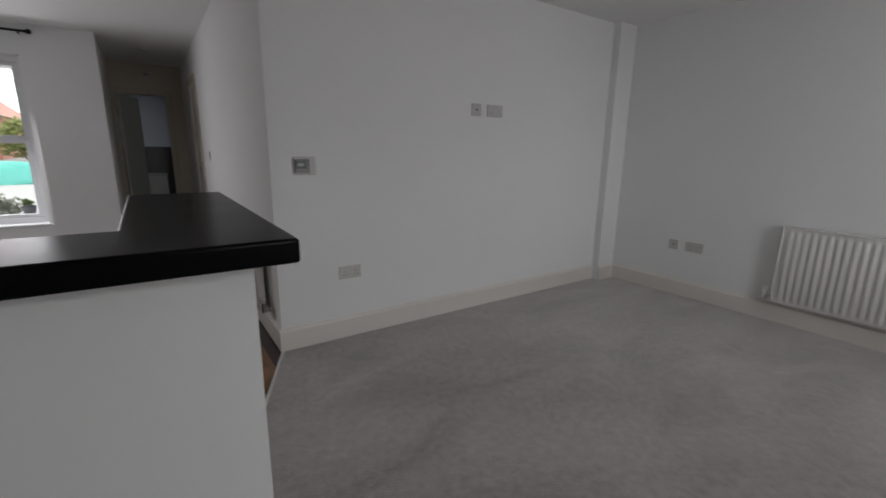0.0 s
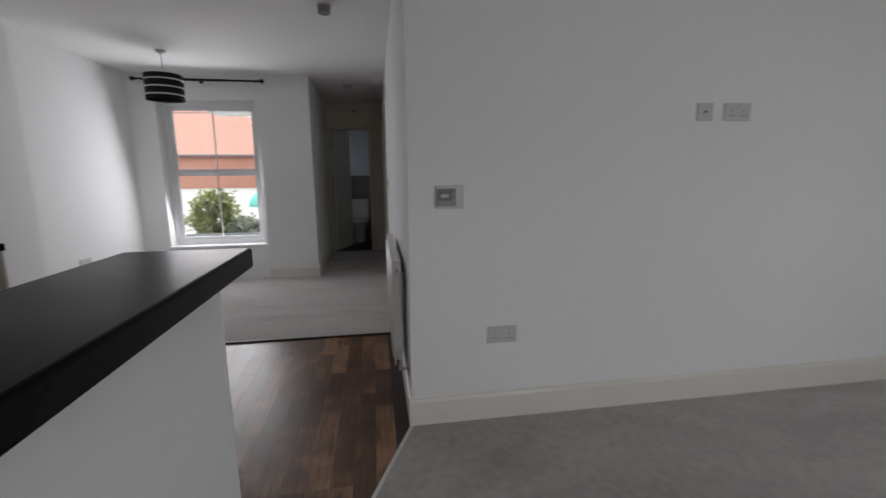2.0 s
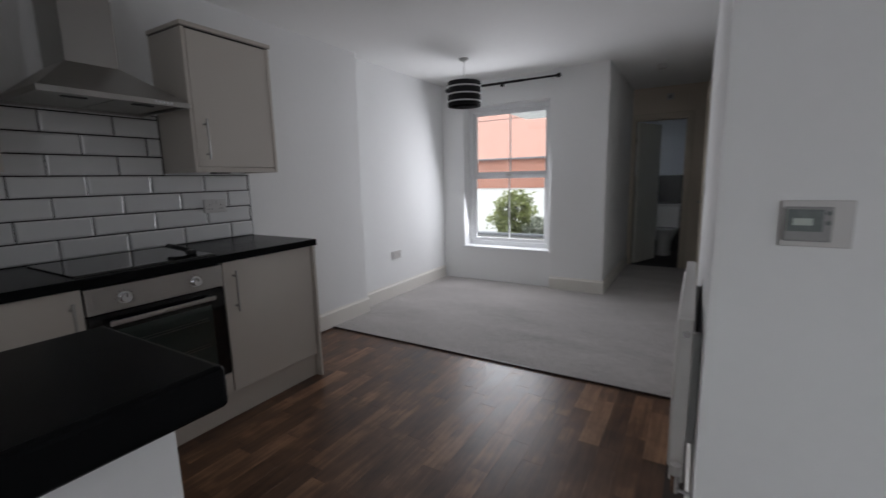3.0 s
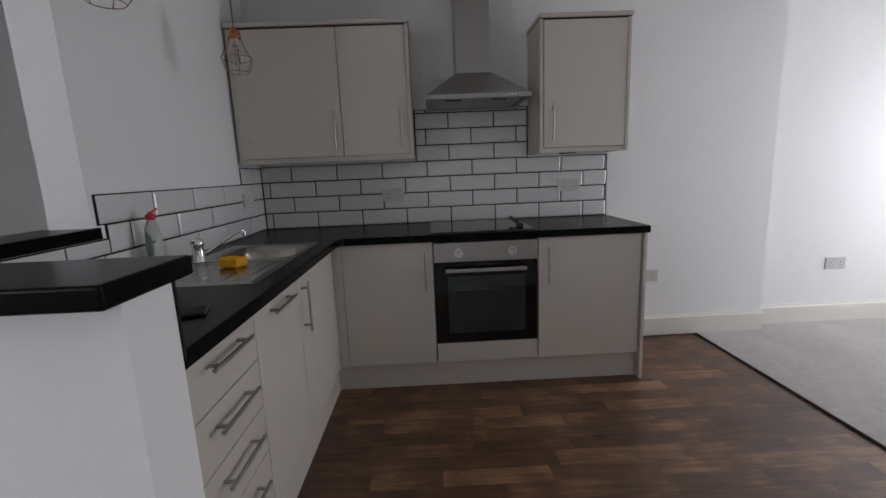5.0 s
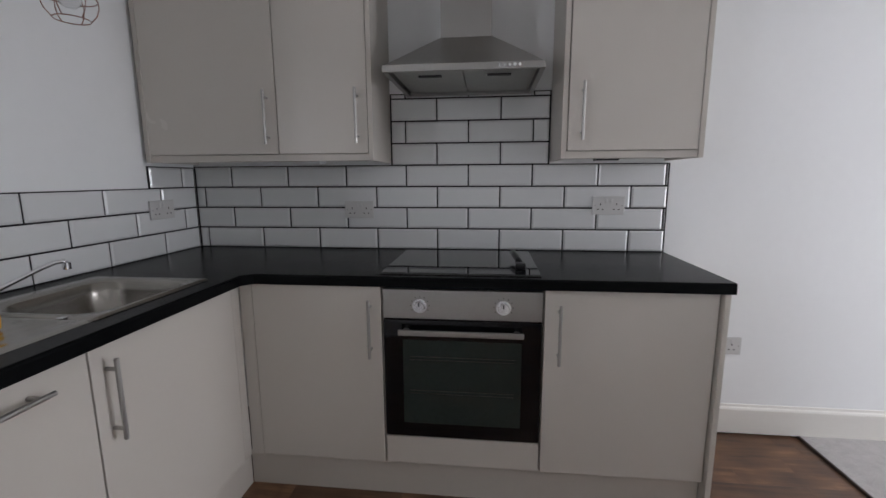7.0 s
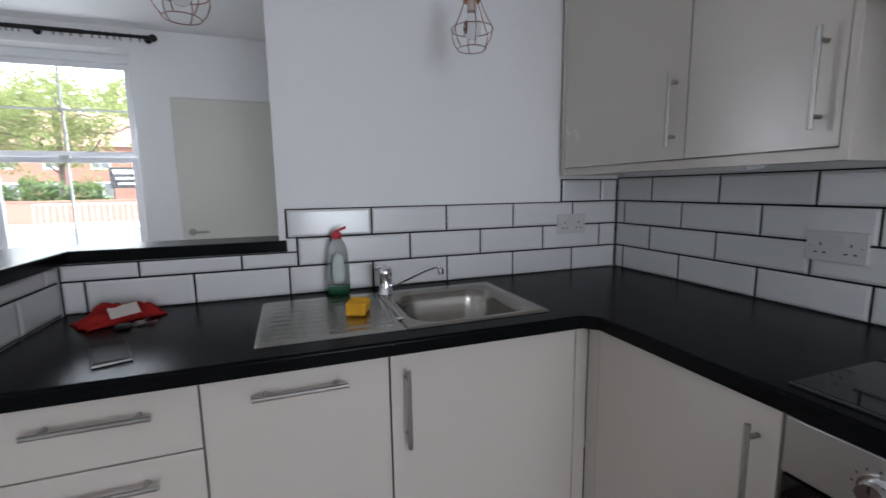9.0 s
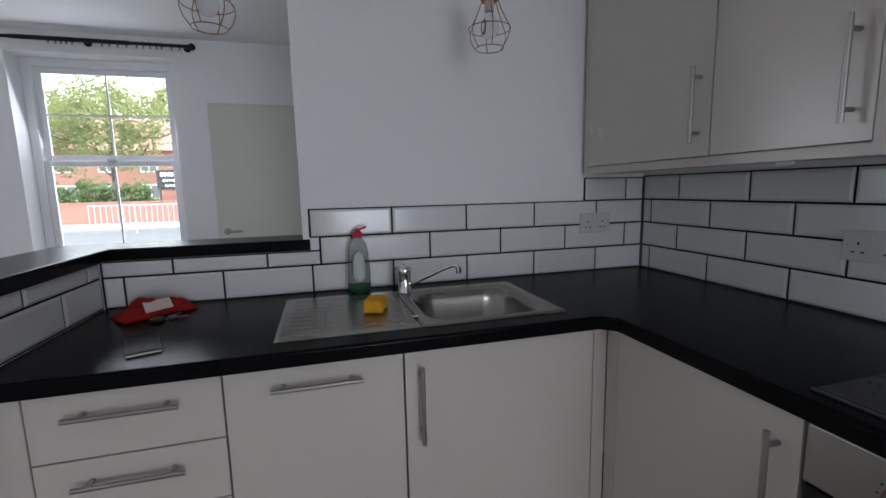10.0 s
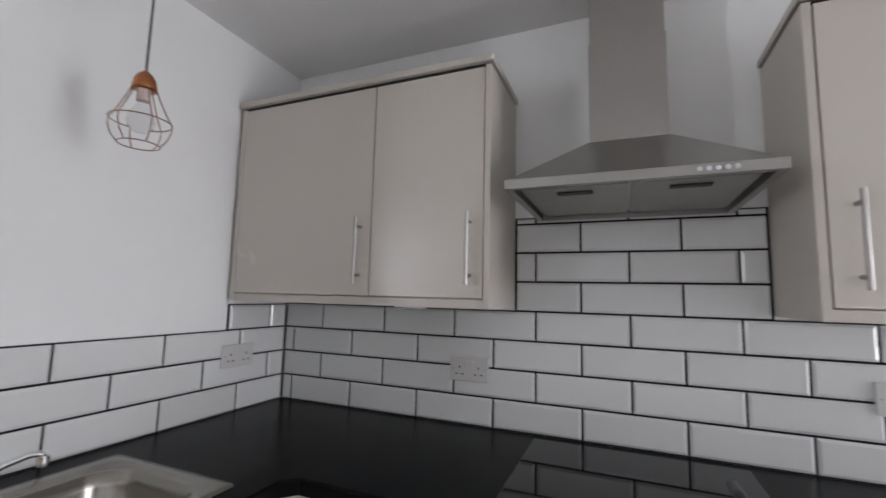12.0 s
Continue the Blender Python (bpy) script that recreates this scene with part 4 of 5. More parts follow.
def wire_ring(centre, r, wire, sides=32):
    bm = bmesh.new()
    loops = []
    for k in range(sides):
        t = 2 * math.pi * k / sides
        loops.append([bm.verts.new((centre[0] + (r + wire * math.cos(a)) * math.cos(t), centre[1] + (r + wire * math.cos(a)) * math.sin(t), centre[2] + wire * math.sin(a))) for a in (0, math.pi / 2, math.pi, 3 * math.pi / 2)])
    for k in range(sides):
        a, b = loops[k], loops[(k + 1) % sides]
        for i in range(4):
            bm.faces.new((a[i], b[i], b[(i + 1) % 4], a[(i + 1) % 4]))
    bmesh.ops.recalc_face_normals(bm, faces=bm.faces)
    return bm


def cage_pendant(x, y):
    p = thing("pendant_light", (x, y, H), "copper wire cage pendant light with bare bulb", "pendant light", "copper cage pendants")
    part("ceiling_rose", lathe([(0.05, 0), (0.048, -0.012), (0.02, -0.024), (0.006, -0.028)], (x, y, H - 0.0005), 28), COPPER_CAP, p)
    part("cord", rod((x, y, 1.914), (x, y, H - 0.026), 0.0033, 8), CORD, p)
    cap = part("cap", lathe([(0.027, 1.871), (0.028, 1.875), (0.024, 1.897), (0.017, 1.910), (0.008, 1.918), (0.004, 1.923)], (x, y, 0), 24), COPPER_CAP, p, "copper dome cap")
    part("lamp_holder", rod((x, y, 1.841), (x, y, 1.872), 0.015, 16), HOLDER, cap, "pale lamp holder")
    part("bulb", lathe([(0.012, 1.837), (0.016, 1.825), (0.027, 1.807), (0.030, 1.789), (0.026, 1.771), (0.014, 1.761), (0.003, 1.759)], (x, y, 0), 22), BULB, p, "unlit glass bulb")
    part("upper_ring", wire_ring((x, y, 1.788), 0.067, 0.0015), COPPER, p)
    part("lower_ring", wire_ring((x, y, 1.728), 0.045, 0.0015), COPPER, p)
    for k in range(6):
        t = 2 * math.pi * k / 6 + 0.3
        pts = [(x + r * math.cos(t), y + r * math.sin(t), z) for r, z in ((0.026, 1.875), (0.037, 1.848), (0.052, 1.815), (0.067, 1.788), (0.0675, 1.771), (0.060, 1.748), (0.045, 1.728))]
        part("wire", tube(pts, 0.0015, 6), COPPER, p)
    return p


cage_pendant(0.866, 0.290)
cage_pendant(1.680, 0.295)

ds = thing("pendant_light", (0.713, 4.23, H), "black drum shade pendant with silver bands", "pendant light")
part("ceiling_rose", lathe([(0.045, 0), (0.043, -0.014), (0.012, -0.03), (0.006, -0.034)], (0.713, 4.23, H - 0.0005), 24), WHITE_PLASTIC, ds)
part("cord", rod((0.713, 4.23, 2.13), (0.713, 4.23, H - 0.03), 0.0032, 8), WHITE_PLASTIC, ds)
shade = part("shade", lathe([(0.152, 1.945), (0.158, 1.945), (0.158, 2.166), (0.152, 2.166), (0.152, 1.945)], (0.713, 4.23, 0), 48), BLACK_FABRIC, ds, "black fabric drum shade")
for z in (1.985, 2.052, 2.118):
    part("band", lathe([(0.1583, z - 0.006), (0.1594, z - 0.006), (0.1594, z + 0.006), (0.1583, z + 0.006), (0.1583, z - 0.006)], (0.713, 4.23, 0), 48), SILVER_BAND, shade, "thin silver ribbon band")
part("diffuser", lathe([(0.1515, 1.957), (0.1515, 1.959), (0.001, 1.9595)], (0.713, 4.23, 0), 40), SILVER_BAND, ds)
for k in range(3):
    t = 2 * math.pi * k / 3
    part("spoke", rod((0.713, 4.23, 2.13), (0.713 + 0.152 * math.cos(t), 4.23 + 0.152 * math.sin(t), 2.15), 0.002, 6), WHITE_PLASTIC, ds)


def curtain_pole(name_y, x0, x1, z, wall_y, brackets, label):
    c = thing("curtain_pole", ((x0 + x1) / 2, wall_y, z), label, "curtain pole", "curtain poles")
    part("pole", rod((x0, name_y, z), (x1, name_y, z), 0.011, 14), BLACK_METAL, c)
    part("sleeve", rod((x0 + 0.35, name_y, z), (x1 - 0.35, name_y, z), 0.014, 14), BLACK_METAL, c)
    for x, s in ((x0, -1), (x1, 1)):
        bm = rod((x - s * 0.004, name_y, z), (x + s * 0.014, name_y, z), 0.014, 16)
        bmesh.ops.create_uvsphere(bm, u_segments=16, v_segments=10, radius=0.024, matrix=Matrix.Translation((x + s * 0.03, name_y, z)))
        part("finial", bm, BLACK_METAL, c, "black ball finial")
    for x in brackets:
        b = part("bracket", rod((x, wall_y, z + 0.006), (x, name_y, z + 0.006), 0.006, 10), BLACK_METAL, c)
        part("wall_disc", rod((x, wall_y, z + 0.006), (x, wall_y + (0.006 if name_y > wall_y else -0.006), z + 0.006), 0.024, 18), BLACK_METAL, b)
        part("cup", lathe([(0.012, -0.008), (0.0165, -0.008), (0.0165, 0.008), (0.012, 0.008), (0.012, -0.008)], (x, name_y, z), 16), BLACK_METAL, b)
    return c


curtain_pole(5.07, 0.075, 1.345, 2.298, 5.19, (0.12, 0.70, 1.30), "black metal curtain pole with ball finials")
south_pole = curtain_pole(-1.87, 2.262, 3.62, 2.306, -1.95, (2.28, 2.88, 3.56), "black metal curtain pole with ball finials")

for x in (2.31, 2.36, 2.42, 2.45, 2.49, 2.53, 2.57, 2.63, 2.68, 2.73, 2.77, 2.94, 2.97, 3.0, 3.03, 3.07):
    loop = wire_ring((0, 0, 0), 0.0165, 0.0022, 20)
    bmesh.ops.transform(loop, matrix=pose(x, -1.87, 2.3035, 0, 90, 4), verts=loop.verts)
    ring = part("ring", loop, BLACK_METAL, south_pole)
    eye = wire_ring((0, 0, 0), 0.005, 0.0015, 10)
    bmesh.ops.transform(eye, matrix=pose(x, -1.87, 2.28, 90, 0, 20), verts=eye.verts)
    part("eyelet", eye, BLACK_METAL, ring)

spot = thing("ceiling_spotlight", (2.292, 2.96, H), "small white surface-mounted ceiling fitting", "ceiling light")
part("body", lathe([(0.042, 0), (0.042, -0.048), (0.039, -0.052), (0.034, -0.052), (0.032, -0.044), (0.006, -0.044)], (2.292, 2.96, H - 0.0005), 28), GREY_PLASTIC, spot)
part("ring", lathe([(0.0425, -0.002), (0.047, -0.002), (0.047, -0.010), (0.0425, -0.010), (0.0425, -0.002)], (2.292, 2.96, H - 0.0004), 28), WHITE_PLASTIC, spot)
smoke = thing("smoke_alarm", (2.284, 5.64, H), "round white smoke alarm on the hall ceiling", "smoke alarm")
part("base", lathe([(0.055, 0), (0.055, -0.012), (0.05, -0.014)], (2.284, 5.64, H - 0.0005), 32), WHITE_PLASTIC, smoke)
part("cover", lathe([(0.049, -0.0142), (0.049, -0.026), (0.04, -0.036), (0.012, -0.038)], (2.284, 5.64, H - 0.0005), 32), WHITE_PLASTIC, smoke)
chime = thing("door_chime", (2.306, 6.9, 2.245), "small white box above the bathroom door", "door chime")
part("case", box(2.266, 2.346, 6.872, 6.8995, 2.205, 2.285, 0.006), WHITE_PLASTIC, chime)
part("grille", box(2.282, 2.33, 6.870, 6.8725, 2.222, 2.262, 0.001), GREY_PLASTIC, chime)


# ---- doors, hall end, bathroom ----
def architrave(x0, x1, y, z1, out, label):
    for a, b in ((x0 - 0.065, x0 - 0.004), (x1 + 0.004, x1 + 0.065)):
        lo, hi = sorted((y, y + out * 0.018))
        solid("trim", box(a, b, lo, hi, 0.0115, z1 + 0.065, 0.004), CREAM_PAINT, label, "architrave", kind="structure")
    lo, hi = sorted((y, y + out * 0.018))
    solid("trim", box(x0 - 0.0035, x1 + 0.0035, lo, hi, z1 + 0.004, z1 + 0.065, 0.004), CREAM_PAINT, label, "architrave", kind="structure")


CREAM_PAINT = material("cream_satin_woodwork", (0.60, 0.53, 0.43), 0.4, vary=0.03)
DOOR_PAINT = material("off_white_door_paint", (0.70, 0.69, 0.62), 0.4, vary=0.03, scale=2, bump=0.04, bump_scale=40)
LILAC = material("pale_blue_bathroom_paint", (0.55, 0.59, 0.66), 0.7, vary=0.03)
DARK_TILE = material("dark_grey_bathroom_tile", (0.05, 0.052, 0.055), 0.25, vary=0.08)
DARK_FLOOR = material("dark_bathroom_floor", (0.014, 0.011, 0.01), 0.4, vary=0.2)
CERAMIC = material("white_ceramic", (0.75, 0.75, 0.74), 0.12, vary=0.02)
architrave(1.9, 2.53, 6.9, 1.985, -1, "cream painted door casing")
for x0, x1 in ((1.9, 1.918), (2.512, 2.53)):
    solid("trim", box(x0, x1, 6.902, 7.018, 0.0, 1.985), CREAM_PAINT, "cream painted door jamb", "door jamb", kind="structure")
solid("trim", box(1.918, 2.512, 6.902, 7.018, 1.967, 1.985), CREAM_PAINT, "cream painted door head", "door jamb", kind="structure")

bd = thing("door_1", (1.925, 7.02, 0.01), "cream bathroom door standing open", "door")
bd["kind"] = "structure"
leaf = box(0, 0.60, -0.035, 0, 0.012, 1.962, 0.002)
bmesh.ops.transform(leaf, matrix=pose(1.925, 7.022, 0, 0, 0, 68), verts=leaf.verts)
leaf_ob = part("leaf", leaf, DOOR_PAINT, bd)
for z in (0.25, 1.72):
    part("hinge", rod((1.9195, 7.024, z - 0.04), (1.9195, 7.024, z + 0.04), 0.006, 10), DARK_GAP, bd, "dark metal hinge")
hb = rod((0.545, -0.035, 1.0), (0.545, -0.075, 1.0), 0.008, 12)
bm_rod(hb, (0.545, -0.075, 1.0), (0.44, -0.075, 1.0), 0.008, 12)
bmesh.ops.transform(hb, matrix=pose(1.925, 7.022, 0, 0, 0, 68), verts=hb.verts)
part("door_handle", hb, NICKEL, leaf_ob, "satin lever handle")

# The opening in this wall is added out of view, to let daylight in.
bath_west = bmesh.new()
for y0, y1, z0, z1 in ((7.02, 7.45, 0, H), (8.15, 8.4, 0, H), (7.45, 8.15, 0, 1.15), (7.45, 8.15, 2.05, H)):
    bm_box(bath_west, 1.0, 1.12, y0, y1, z0, z1)
wall("wall_bath_west", bath_west, "pale blue bathroom wall with an opening added for light", LILAC)
# Unseen window, added only to brighten the bathroom.
added_bath_window = thing("window_4_added", (1.06, 7.8, 1.15), "white framed window, unseen, added to light the bathroom", "window")
added_bath_window["kind"] = "structure"
part("window_frame", bm_box(bm_box(bm_box(bm_box(bmesh.new(), 1.03, 1.09, 7.45, 7.50, 1.15, 2.05), 1.03, 1.09, 8.10, 8.15, 1.15, 2.05), 1.03, 1.09, 7.50, 8.10, 1.15, 1.20), 1.03, 1.09, 7.50, 8.10, 2.0, 2.05), UPVC, added_bath_window)
bath_pane = part("pane", box(1.057, 1.063, 7.498, 8.102, 1.198, 2.002), GLASS, added_bath_window, "clear glass pane")
bath_pane.visible_shadow = False
wall("wall_bath_east", box(3.08, 3.2, 7.02, 8.4, 0, H), "pale blue bathroom wall", LILAC)
wall("wall_bath_north", box(1.0, 3.2, 8.4, 8.52, 0, H), "pale blue bathroom wall", LILAC)
solid("trim", box(1.12, 3.08, 8.385, 8.3995, 0, 1.24, 0.002), DARK_TILE, "dark grey tiled bathroom dado", "tiling", kind="structure")
solid("floor_bath", box(1.12, 3.08, 6.905, 8.4, -0.003, 0.004), DARK_FLOOR, "dark bathroom floor covering", "floor", kind="structure")
wc = thing("toilet", (2.27, 8.1, 0.004), "white ceramic close-coupled toilet", "toilet")
part("pan", rings_mesh([[(2.27 + a * math.cos(t), 8.02 + b * math.sin(t), z) for t in [2 * math.pi * k / 28 for k in range(28)]] for a, b, z in ((0.11, 0.19, 0.004), (0.10, 0.18, 0.1), (0.11, 0.19, 0.22), (0.17, 0.25, 0.36), (0.18, 0.26, 0.395), (0.12, 0.18, 0.396))]), CERAMIC, wc)
part("seat", rings_mesh([[(2.27 + a * math.cos(t), 8.02 + b * math.sin(t), z) for t in [2 * math.pi * k / 28 for k in range(28)]] for a, b, z in ((0.18, 0.26, 0.397), (0.185, 0.265, 0.41), (0.17, 0.25, 0.42))]), CERAMIC, wc, "closed white toilet seat")
part("cistern", box(2.08, 2.46, 8.21, 8.382, 0.38, 0.76, 0.02), CERAMIC, wc)
part("lid", box(2.07, 2.47, 8.20, 8.383, 0.762, 0.79, 0.008), CERAMIC, wc)
part("flush_button", rod((2.27, 8.29, 0.79), (2.27, 8.29, 0.797), 0.02, 16), CHROME, wc)

front = thing("door_2", (1.81, -1.97, 0.0), "plain off-white closed door beside the window", "door")
front["kind"] = "structure"
part("leaf", box(1.436, 2.184, -1.99, -1.946, 0.012, 1.944, 0.002), DOOR_PAINT, front)
hd = part("door_handle", rod((2.122, -1.947, 0.995), (2.122, -1.905, 0.995), 0.009, 14), NICKEL, front, "satin lever handle")
part("lever", rod((2.126, -1.905, 0.995), (2.01, -1.905, 0.995), 0.0085, 12), NICKEL, hd)
part("rose", rod((2.122, -1.947, 0.995), (2.122, -1.940, 0.995), 0.026, 20), NICKEL, hd)
solid("trim", bm_box(bm_box(box(1.41, 1.435, -1.985, -1.944, 0.011, 1.965), 2.185, 2.21, -1.985, -1.944, 0.011, 1.965), 1.435, 2.185, -1.985, -1.944, 1.945, 1.965), PAINT, "white painted door casing", "architrave", kind="structure")

side = thing("door_3", (2.76, 5.43, 0.0), "cream closed door in the hall wall", "door")
side["kind"] = "structure"
part("leaf", box(2.752, 2.79, 5.056, 5.804, 0.012, 1.994, 0.002), DOOR_PAINT, side)
part("door_handle", bm_rod(rod((2.752, 5.12, 1.0), (2.70, 5.12, 1.0), 0.008, 12), (2.70, 5.116, 1.0), (2.70, 5.23, 1.0), 0.008, 12), NICKEL, side, "satin lever handle")
for y0, y1, z0, z1 in ((4.985, 5.048, 0.0115, 2.065), (5.812, 5.875, 0.0115, 2.065), (5.0485, 5.8115, 2.003, 2.065)):
    solid("trim", box(2.717, 2.735, y0, y1, z0, z1, 0.004), CREAM_PAINT, "cream painted door casing", "architrave", kind="structure")


# ---- outside ----
ROOF = material("terracotta_roof_tile", (0.40, 0.215, 0.17), 0.8, vary=0.15, scale=1.2, grain=30, bump=0.4, bump_scale=20)
BRICK = material("orange_brick", (0.38, 0.18, 0.13), 0.85, vary=0.15, scale=2, grain=25, bump=0.3, bump_scale=30)
PALE_PAVING = material("pale_concrete", (0.33, 0.325, 0.315), 0.9, vary=0.08, scale=0.6, grain=12, bump=0.3, bump_scale=40)
ROAD = material("worn_asphalt", (0.11, 0.11, 0.112), 0.85, vary=0.12, scale=0.5, grain=30, bump=0.4, bump_scale=60)
SLATE = material("grey_slate", (0.16, 0.165, 0.18), 0.7, vary=0.15)
BARK = material("bark", (0.10, 0.075, 0.055), 0.9, vary=0.3, scale=12, bump=0.6, bump_scale=30)
LEAF = material("green_leaves", (0.22, 0.32, 0.11), 0.6, vary=0.4, scale=3, grain=40)
SPRING = material("yellow_green_leaves", (0.36, 0.40, 0.15), 0.6, vary=0.35, scale=1, grain=20)
PALE_LEAF = material("pale_variegated_leaves", (0.45, 0.48, 0.38), 0.6, vary=0.4, scale=6, grain=40)
TARP = material("teal_tarpaulin", (0.08, 0.40, 0.34), 0.45, vary=0.2, scale=5, bump=0.5, bump_scale=10)
WHITE_RAIL = material("galvanised_rail", (0.55, 0.56, 0.57), 0.4, metal=0.5, vary=0.1)

def let_light_through(m, share=0.45):
    """Thin leaves: part of the light passes through."""
    n, l = m.node_tree.nodes, m.node_tree.links
    b, thin, mix = n["Principled BSDF"], n.new("ShaderNodeBsdfTranslucent"), n.new("ShaderNodeMixShader")
    l.new(b.inputs["Base Color"].links[0].from_socket, thin.inputs["Color"])
    mix.inputs[0].default_value = share
    l.new(b.outputs[0], mix.inputs[1])
    l.new(thin.outputs[0], mix.inputs[2])
    l.new(mix.outputs[0], n["Material Output"].inputs[0])


for m in (LEAF, SPRING, PALE_LEAF):
    let_light_through(m)

ground = bmesh.new()
xs = [-600, -150, -60, -30, -12, -6, 0, 6, 12, 30, 60, 150, 600]
ys = [-600, -150, -60, -26, -12, -3, 0, 6, 12, 20, 30, 40, 60, 150, 600]
gv = [[ground.verts.new((x, y, -0.28 + 0.0145 * min(max(0, y - 6), 60))) for x in xs] for y in ys]
for j in range(len(ys) - 1):
    for i in range(len(xs) - 1):
        ground.faces.new((gv[j][i], gv[j][i + 1], gv[j + 1][i + 1], gv[j + 1][i]))
solid("ground", ground, PALE_PAVING, "pale concrete ground outside", "ground", kind="structure")
solid("road", box(-80, 80, -20.5, -7, -0.29, -0.262), ROAD, "grey asphalt road in front of the house", "road", kind="structure")


def leaves(centre, radii, count, size, seed):
    """A cloud of small bent leaves, thicker towards the outside, with gaps."""
    r = random.Random(seed)
    verts, faces = [], []
    while len(faces) < count * 2:
        p = Vector((r.gauss(0, 1), r.gauss(0, 1), r.gauss(0, 1))).normalized() * r.uniform(0.35, 1.0) ** 0.6
        lump = 0.78 + 0.5 * noise.noise(p * 2.3 + Vector((seed, 0, 0)))
        if noise.noise(p * 4 + Vector((0, seed, 0))) < -0.22:
            continue
        c = Vector((centre[0] + p.x * radii[0] * lump, centre[1] + p.y * radii[1] * lump, centre[2] + p.z * radii[2] * lump))
        m = Euler((r.uniform(-1, 1), r.uniform(-1, 1), r.uniform(0, 6.3))).to_matrix()
        s = size * r.uniform(0.6, 1.4)
        n = len(verts)
        for u, v, w in ((-1, 0, 0), (0, -0.45, 0.12), (1, 0, 0), (0, 0.45, 0.12)):
            verts.append(c + m @ Vector((u * s, v * s, w * s)))
        faces += [(n, n + 1, n + 2), (n, n + 2, n + 3)]
    me = bpy.data.meshes.new("leaves")
    me.from_pydata(verts, [], faces)
    bm = bmesh.new()
    bm.from_mesh(me)
    bpy.data.meshes.remove(me)
    return bm


def bush(name, base, radii, count, size, mat, seed, label):
    b = thing(name, base, label, "bush")
    r = random.Random(seed)
    for k in range(4):
        t = k * 1.6
        part("stem", tube([(base[0] + 0.03 * math.cos(t), base[1] + 0.03 * math.sin(t), base[2] - 0.02), (base[0] + radii[0] * 0.3 * math.cos(t), base[1] + radii[1] * 0.3 * math.sin(t), base[2] + radii[2] * 0.8), (base[0] + radii[0] * 0.6 * math.cos(t), base[1] + radii[1] * 0.6 * math.sin(t), base[2] + radii[2] * 1.4)], 0.018 * radii[2] / 0.5, 6), BARK, b)
    part("foliage", leaves((base[0], base[1], base[2] + radii[2]), radii, count, size, seed), mat, b)
    return b


def tree(base, height, spread, count, size, mat, seed, label):
    t = thing("tree", base, label, "tree")
    x, y, z = base
    bm = tube([(x, y, z - 0.1), (x + 0.05, y, z + height * 0.2), (x - 0.05, y + 0.05, z + height * 0.45), (x, y, z + height * 0.7)], 0.16, 10)
    part("trunk", bm, BARK, t)
    r = random.Random(seed)
    for k in range(9):
        a, h0 = k * 2.4 + r.uniform(-0.3, 0.3), height * (0.28 + 0.045 * k)
        rr = spread * r.uniform(0.6, 0.95)
        pts = [(x, y, z + h0), (x + 0.35 * rr * math.cos(a), y + 0.35 * rr * math.sin(a), z + h0 + height * 0.09), (x + 0.7 * rr * math.cos(a + 0.2), y + 0.7 * rr * math.sin(a + 0.2), z + h0 + height * 0.1), (x + rr * math.cos(a + 0.1), y + rr * math.sin(a + 0.1), z + h0 + height * 0.16)]
        part("limb", tube(pts, 0.05, 6), BARK, t)
    part("crown", leaves((x, y, z + height * 0.64), (spread, spread, height * 0.38), count, size, seed), mat, t)
    return t


def hip_house(x0, x1, y0, y1, base, eaves, ridge, roof_mat, label):
    h = thing("house", ((x0 + x1) / 2, (y0 + y1) / 2, base), label, "house")
    part("wall", box(x0, x1, y0, y1, base - 0.3, eaves), BRICK, h)
    bm = bmesh.new()
    o, ym, inset = 0.4, (y0 + y1) / 2, (y1 - y0) / 2 * 1.1
    c = [bm.verts.new(p) for p in ((x0 - o, y0 - o, eaves), (x1 + o, y0 - o, eaves), (x1 + o, y1 + o, eaves), (x0 - o, y1 + o, eaves))]
    a, b = bm.verts.new((x0 + inset, ym, ridge)), bm.verts.new((x1 - inset, ym, ridge))
    for f in ((c[0], c[1], b, a), (c[1], c[2], b), (c[2], c[3], a, b), (c[3], c[0], a), (c[3], c[2], c[1], c[0])):
        bm.faces.new(f)
    bmesh.ops.recalc_face_normals(bm, faces=bm.faces)
    part("roof", bm, roof_mat, h)
    part("gutter", box(x0 - o, x1 + o, y0 - o - 0.1, y0 - o, eaves - 0.12, eaves + 0.02), SLATE, h)
    return h


# north side, seen through the tall window
nh = hip_house(-30, -5.6, 40, 50.5, 0.3, 3.05, 8.8, ROOF, "orange brick bungalow with a terracotta hipped roof")
part("chimney", box(-9.3, -7.6, 46.5, 47.6, 4.6, 7.2, 0.03), SLATE, nh, "grey rendered chimney stack")
part("chimney_cap", box(-9.45, -7.45, 46.35, 47.75, 7.2, 7.4, 0.03), SLATE, nh)
bush("hedge_bush", (-4.0, 38.0, 0.18), (2.2, 1.2, 1.45), 2500, 0.16, SPRING, 21, "yellow-green hedge bush beside the bungalow")
bush("hedge_bush", (-0.6, 39.0, 0.18), (2.2, 1.2, 1.3), 2200, 0.16, LEAF, 22, "green hedge bush beside the bungalow")
bush("garden_bush", (-0.55, 8.7, -0.24), (0.62, 0.5, 0.68), 2600, 0.055, SPRING, 3, "leafy green garden bush outside the window")
bush("garden_bush", (0.12, 8.5, -0.24), (0.5, 0.35, 0.40), 1500, 0.045, PALE_LEAF, 4, "pale variegated garden bush outside the window")
tarp = bmesh.new()
bmesh.ops.create_icosphere(tarp, subdivisions=4, radius=1, matrix=Matrix.LocRotScale((-1.75, 20, -0.05), None, (1.15, 0.8, 0.72)))
